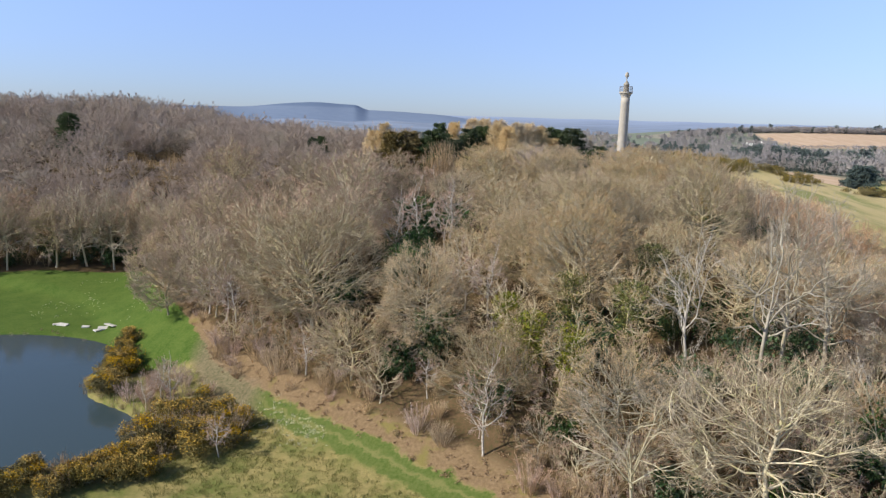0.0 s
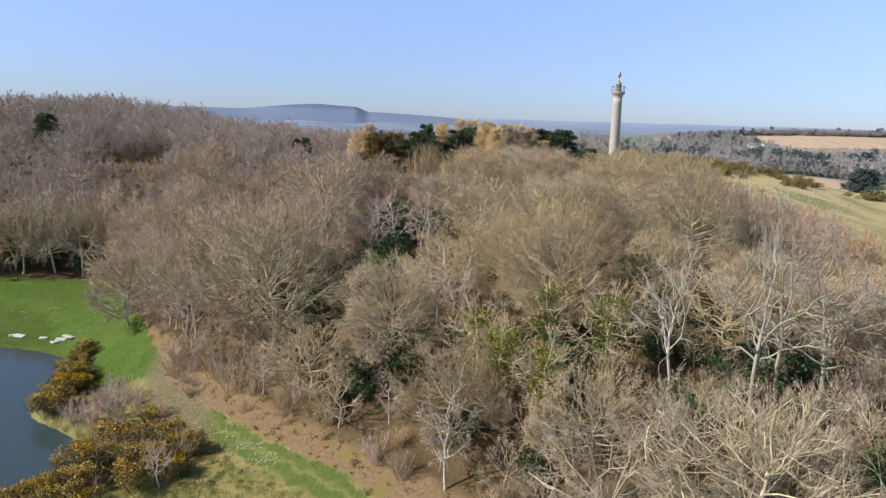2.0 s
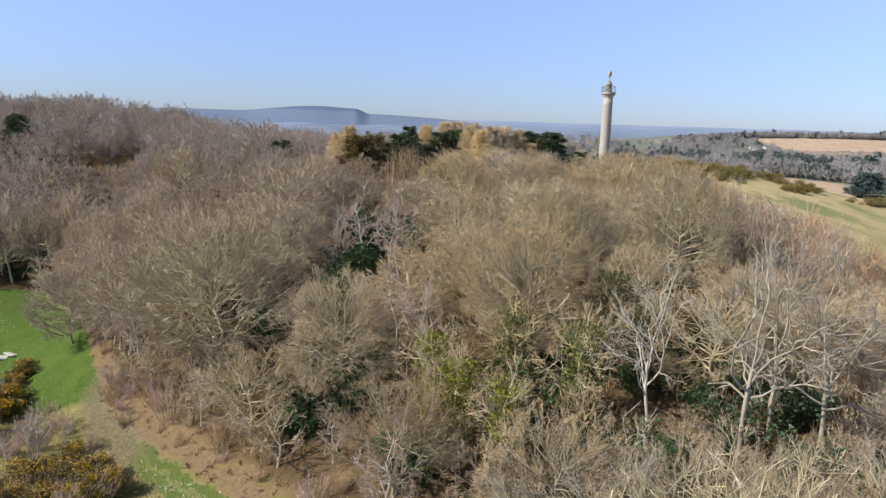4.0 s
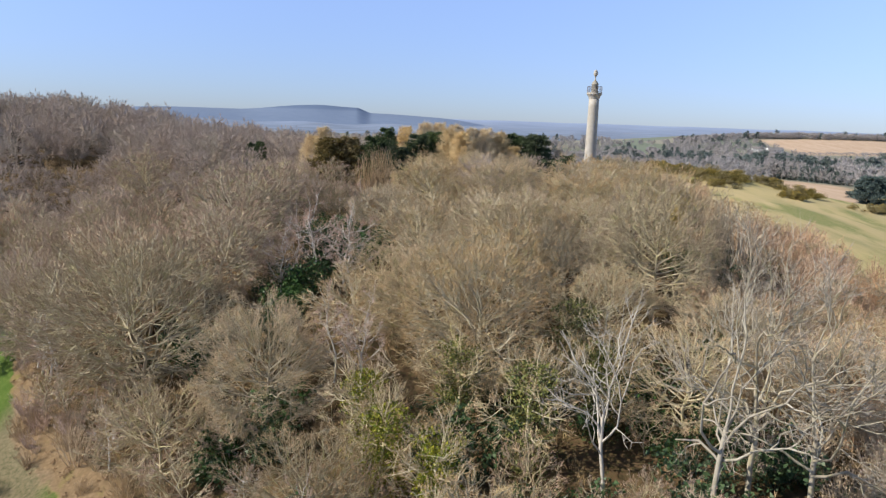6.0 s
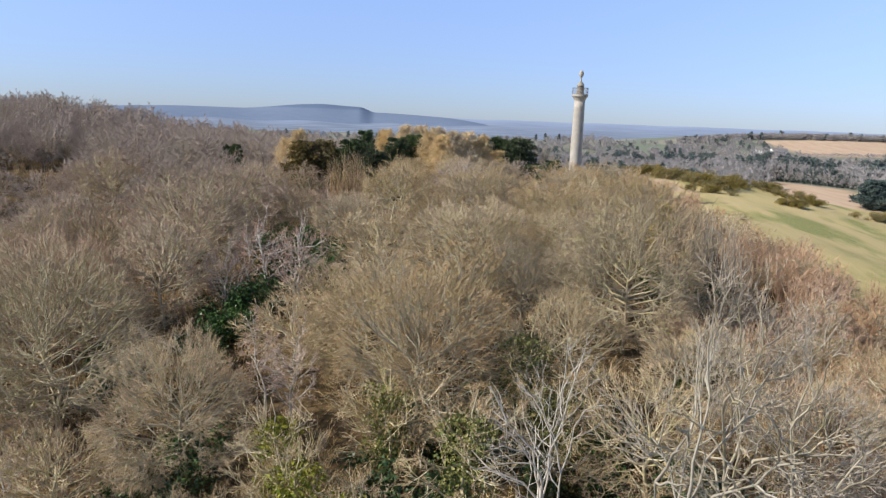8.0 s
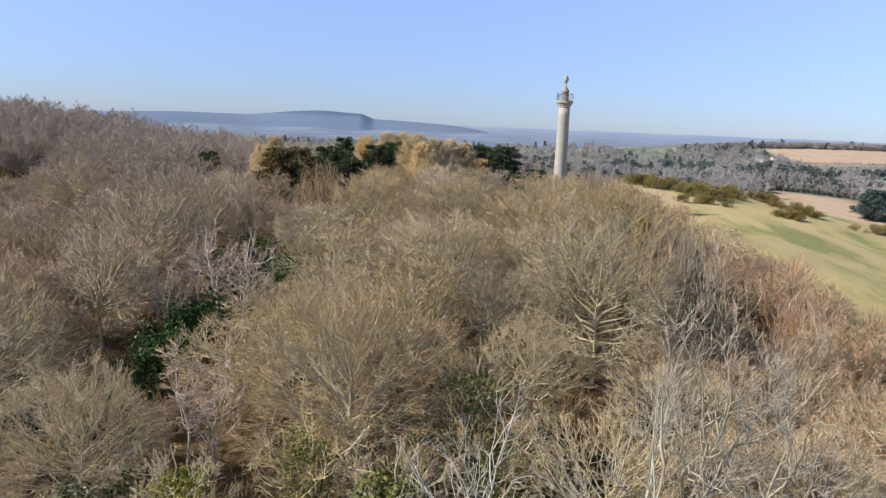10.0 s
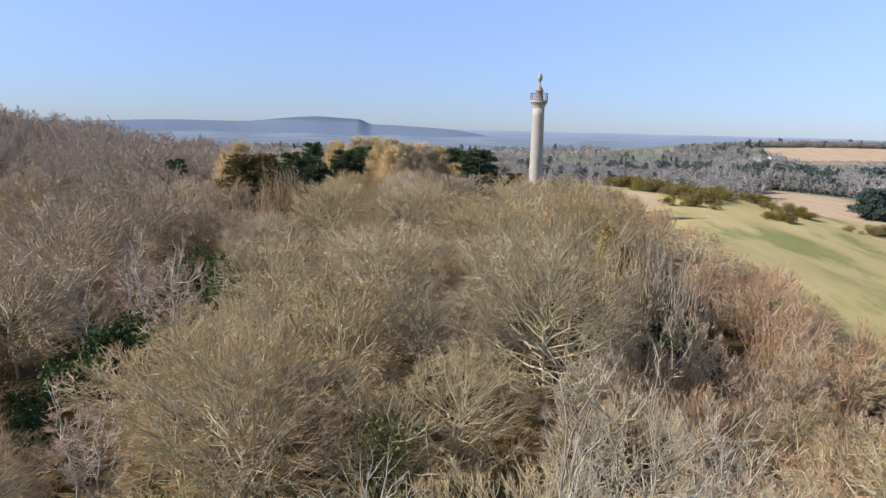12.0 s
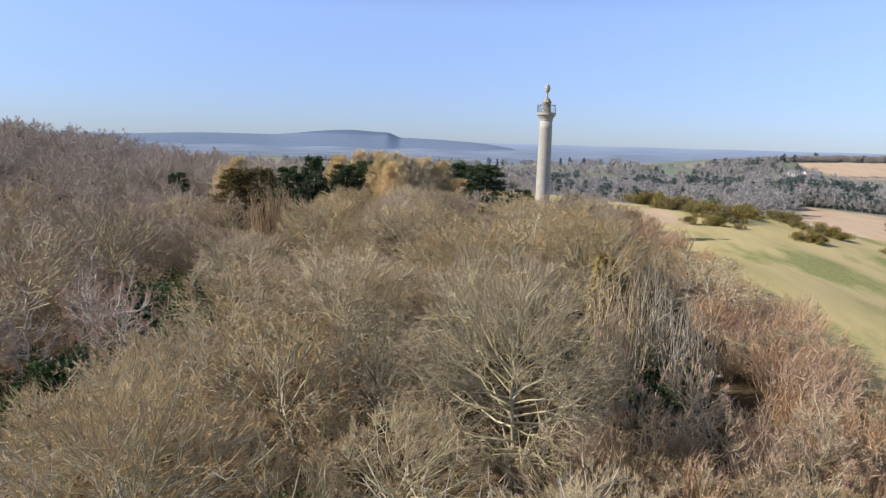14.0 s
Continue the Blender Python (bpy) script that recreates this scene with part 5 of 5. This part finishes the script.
for i in range(420):
    x, y = rng.uniform(-100, -60), rng.uniform(154, 190)
    if left_edge(x, y) < -3 and noise.noise((x * 0.08, y * 0.08, 1.0)) > 0 and wood_edge(x, y) < -5:
        daff_spots.append((x, y, height(x, y), rng.uniform(0, 6.28), rng.uniform(0.35, 0.7), rng.randrange(2)))
tufts("daffodils", daff_spots, daff_shape, M_DAFF, "pale daffodils in the grass beside the path", "flowers")
grass_shape = [blades(521 + i, 14, 0.5, 0.5, 0.06) for i in range(3)]
grass_spots = []
for i in range(5200):
    x, y = rng.uniform(-40, 12), rng.uniform(70, 112)
    sv = 0.66 * x + 0.75 * y
    if 38 < sv < 60.5:
        grass_spots.append((x, y, height(x, y), rng.uniform(0, 6.28), rng.uniform(0.4, 1.2), rng.randrange(3)))
tufts("rough_grass", grass_spots, grass_shape, M_GRASS, "tussocks of rough yellow-green grass", "grass")
brack_shape = [leafy(531 + i, 0.9, 0.9, 40, 0.3).arrays() for i in range(3)]
brack_spots = []
for i in range(5200):
    x, y = rng.uniform(-80, 24), rng.uniform(62, 185)
    w = float(wood_edge(x, y))
    if -4.2 < w < 2.5:
        brack_spots.append((x, y, height(x, y) - 0.12, rng.uniform(0, 6.28), rng.uniform(0.3, 0.7), rng.randrange(3)))
tufts("bracken", brack_spots, brack_shape, M_BRACKEN, "dead russet bracken along the foot of the wood", "bracken")


# ---------------------------------------------------------------- far houses
M_WALL = stone_mat("white_render", (0.78, 0.77, 0.74), (0.84, 0.83, 0.80), (0.68, 0.66, 0.62))
M_ROOF = stone_mat("slate_roof", (0.20, 0.19, 0.19), (0.27, 0.25, 0.24), (0.16, 0.15, 0.15))
M_PANE = stone_mat("dark_pane", (0.05, 0.06, 0.08), (0.08, 0.09, 0.11), (0.04, 0.05, 0.06))


def house(x, y, w, d, h, turn):
    e = new("house")
    tagged(e, "distant long white house with a dark slate roof", "house", "far houses")
    v = [(-w / 2, -d / 2, -2), (w / 2, -d / 2, -2), (w / 2, d / 2, -2), (-w / 2, d / 2, -2), (-w / 2, -d / 2, h), (w / 2, -d / 2, h), (w / 2, d / 2, h), (-w / 2, d / 2, h), (-w / 2, 0, h + d * 0.38), (w / 2, 0, h + d * 0.38)]
    part("wall", mesh_of("wall", v, [(0, 1, 5, 4), (1, 2, 6, 9, 5), (2, 3, 7, 6), (3, 0, 4, 8, 7), (3, 2, 1, 0)], [M_WALL]), e)
    o, k = 0.5, 0.25
    v = [(-w / 2 - o, -d / 2 - o, h - 0.3), (w / 2 + o, -d / 2 - o, h - 0.3), (w / 2 + o, 0, h + d * 0.38), (-w / 2 - o, 0, h + d * 0.38), (-w / 2 - o, d / 2 + o, h - 0.3), (w / 2 + o, d / 2 + o, h - 0.3)]
    v += [(a, b, c + k) for a, b, c in v]
    part("roof", mesh_of("roof", v, [(6, 7, 8, 9), (9, 8, 11, 10), (3, 2, 1, 0), (4, 5, 2, 3), (0, 1, 7, 6), (5, 4, 10, 11), (1, 2, 8, 7), (2, 5, 11, 8), (0, 6, 9, 3), (3, 9, 10, 4)], [M_ROOF]), e)
    n = max(2, int(w / 4))
    for i in range(n):
        px = -w / 2 + (i + 0.5) * w / n
        for pz in ((1.0, h - 1.9) if h > 4.5 else (1.0,)):
            q = [(px - 0.6, -d / 2 - 0.05, pz), (px + 0.6, -d / 2 - 0.05, pz), (px + 0.6, -d / 2 - 0.05, pz + 1.3), (px - 0.6, -d / 2 - 0.05, pz + 1.3)]
            q += [(a, b + 0.2, c) for a, b, c in q]
            part("window", mesh_of("window", q, [(0, 1, 2, 3), (4, 7, 6, 5), (0, 4, 5, 1), (1, 5, 6, 2), (2, 6, 7, 3), (3, 7, 4, 0)], [M_PANE]), e)
    e.matrix_basis = pose(x, y, height(x, y), 0, 0, turn)
    return e


house(528, 1175, 26, 9, 5.5, 8)
house(505, 1190, 12, 8, 5.0, -12)
house(820, 1130, 14, 8, 5.0, 5)
house(415, 1080, 11, 8, 5.0, 20)
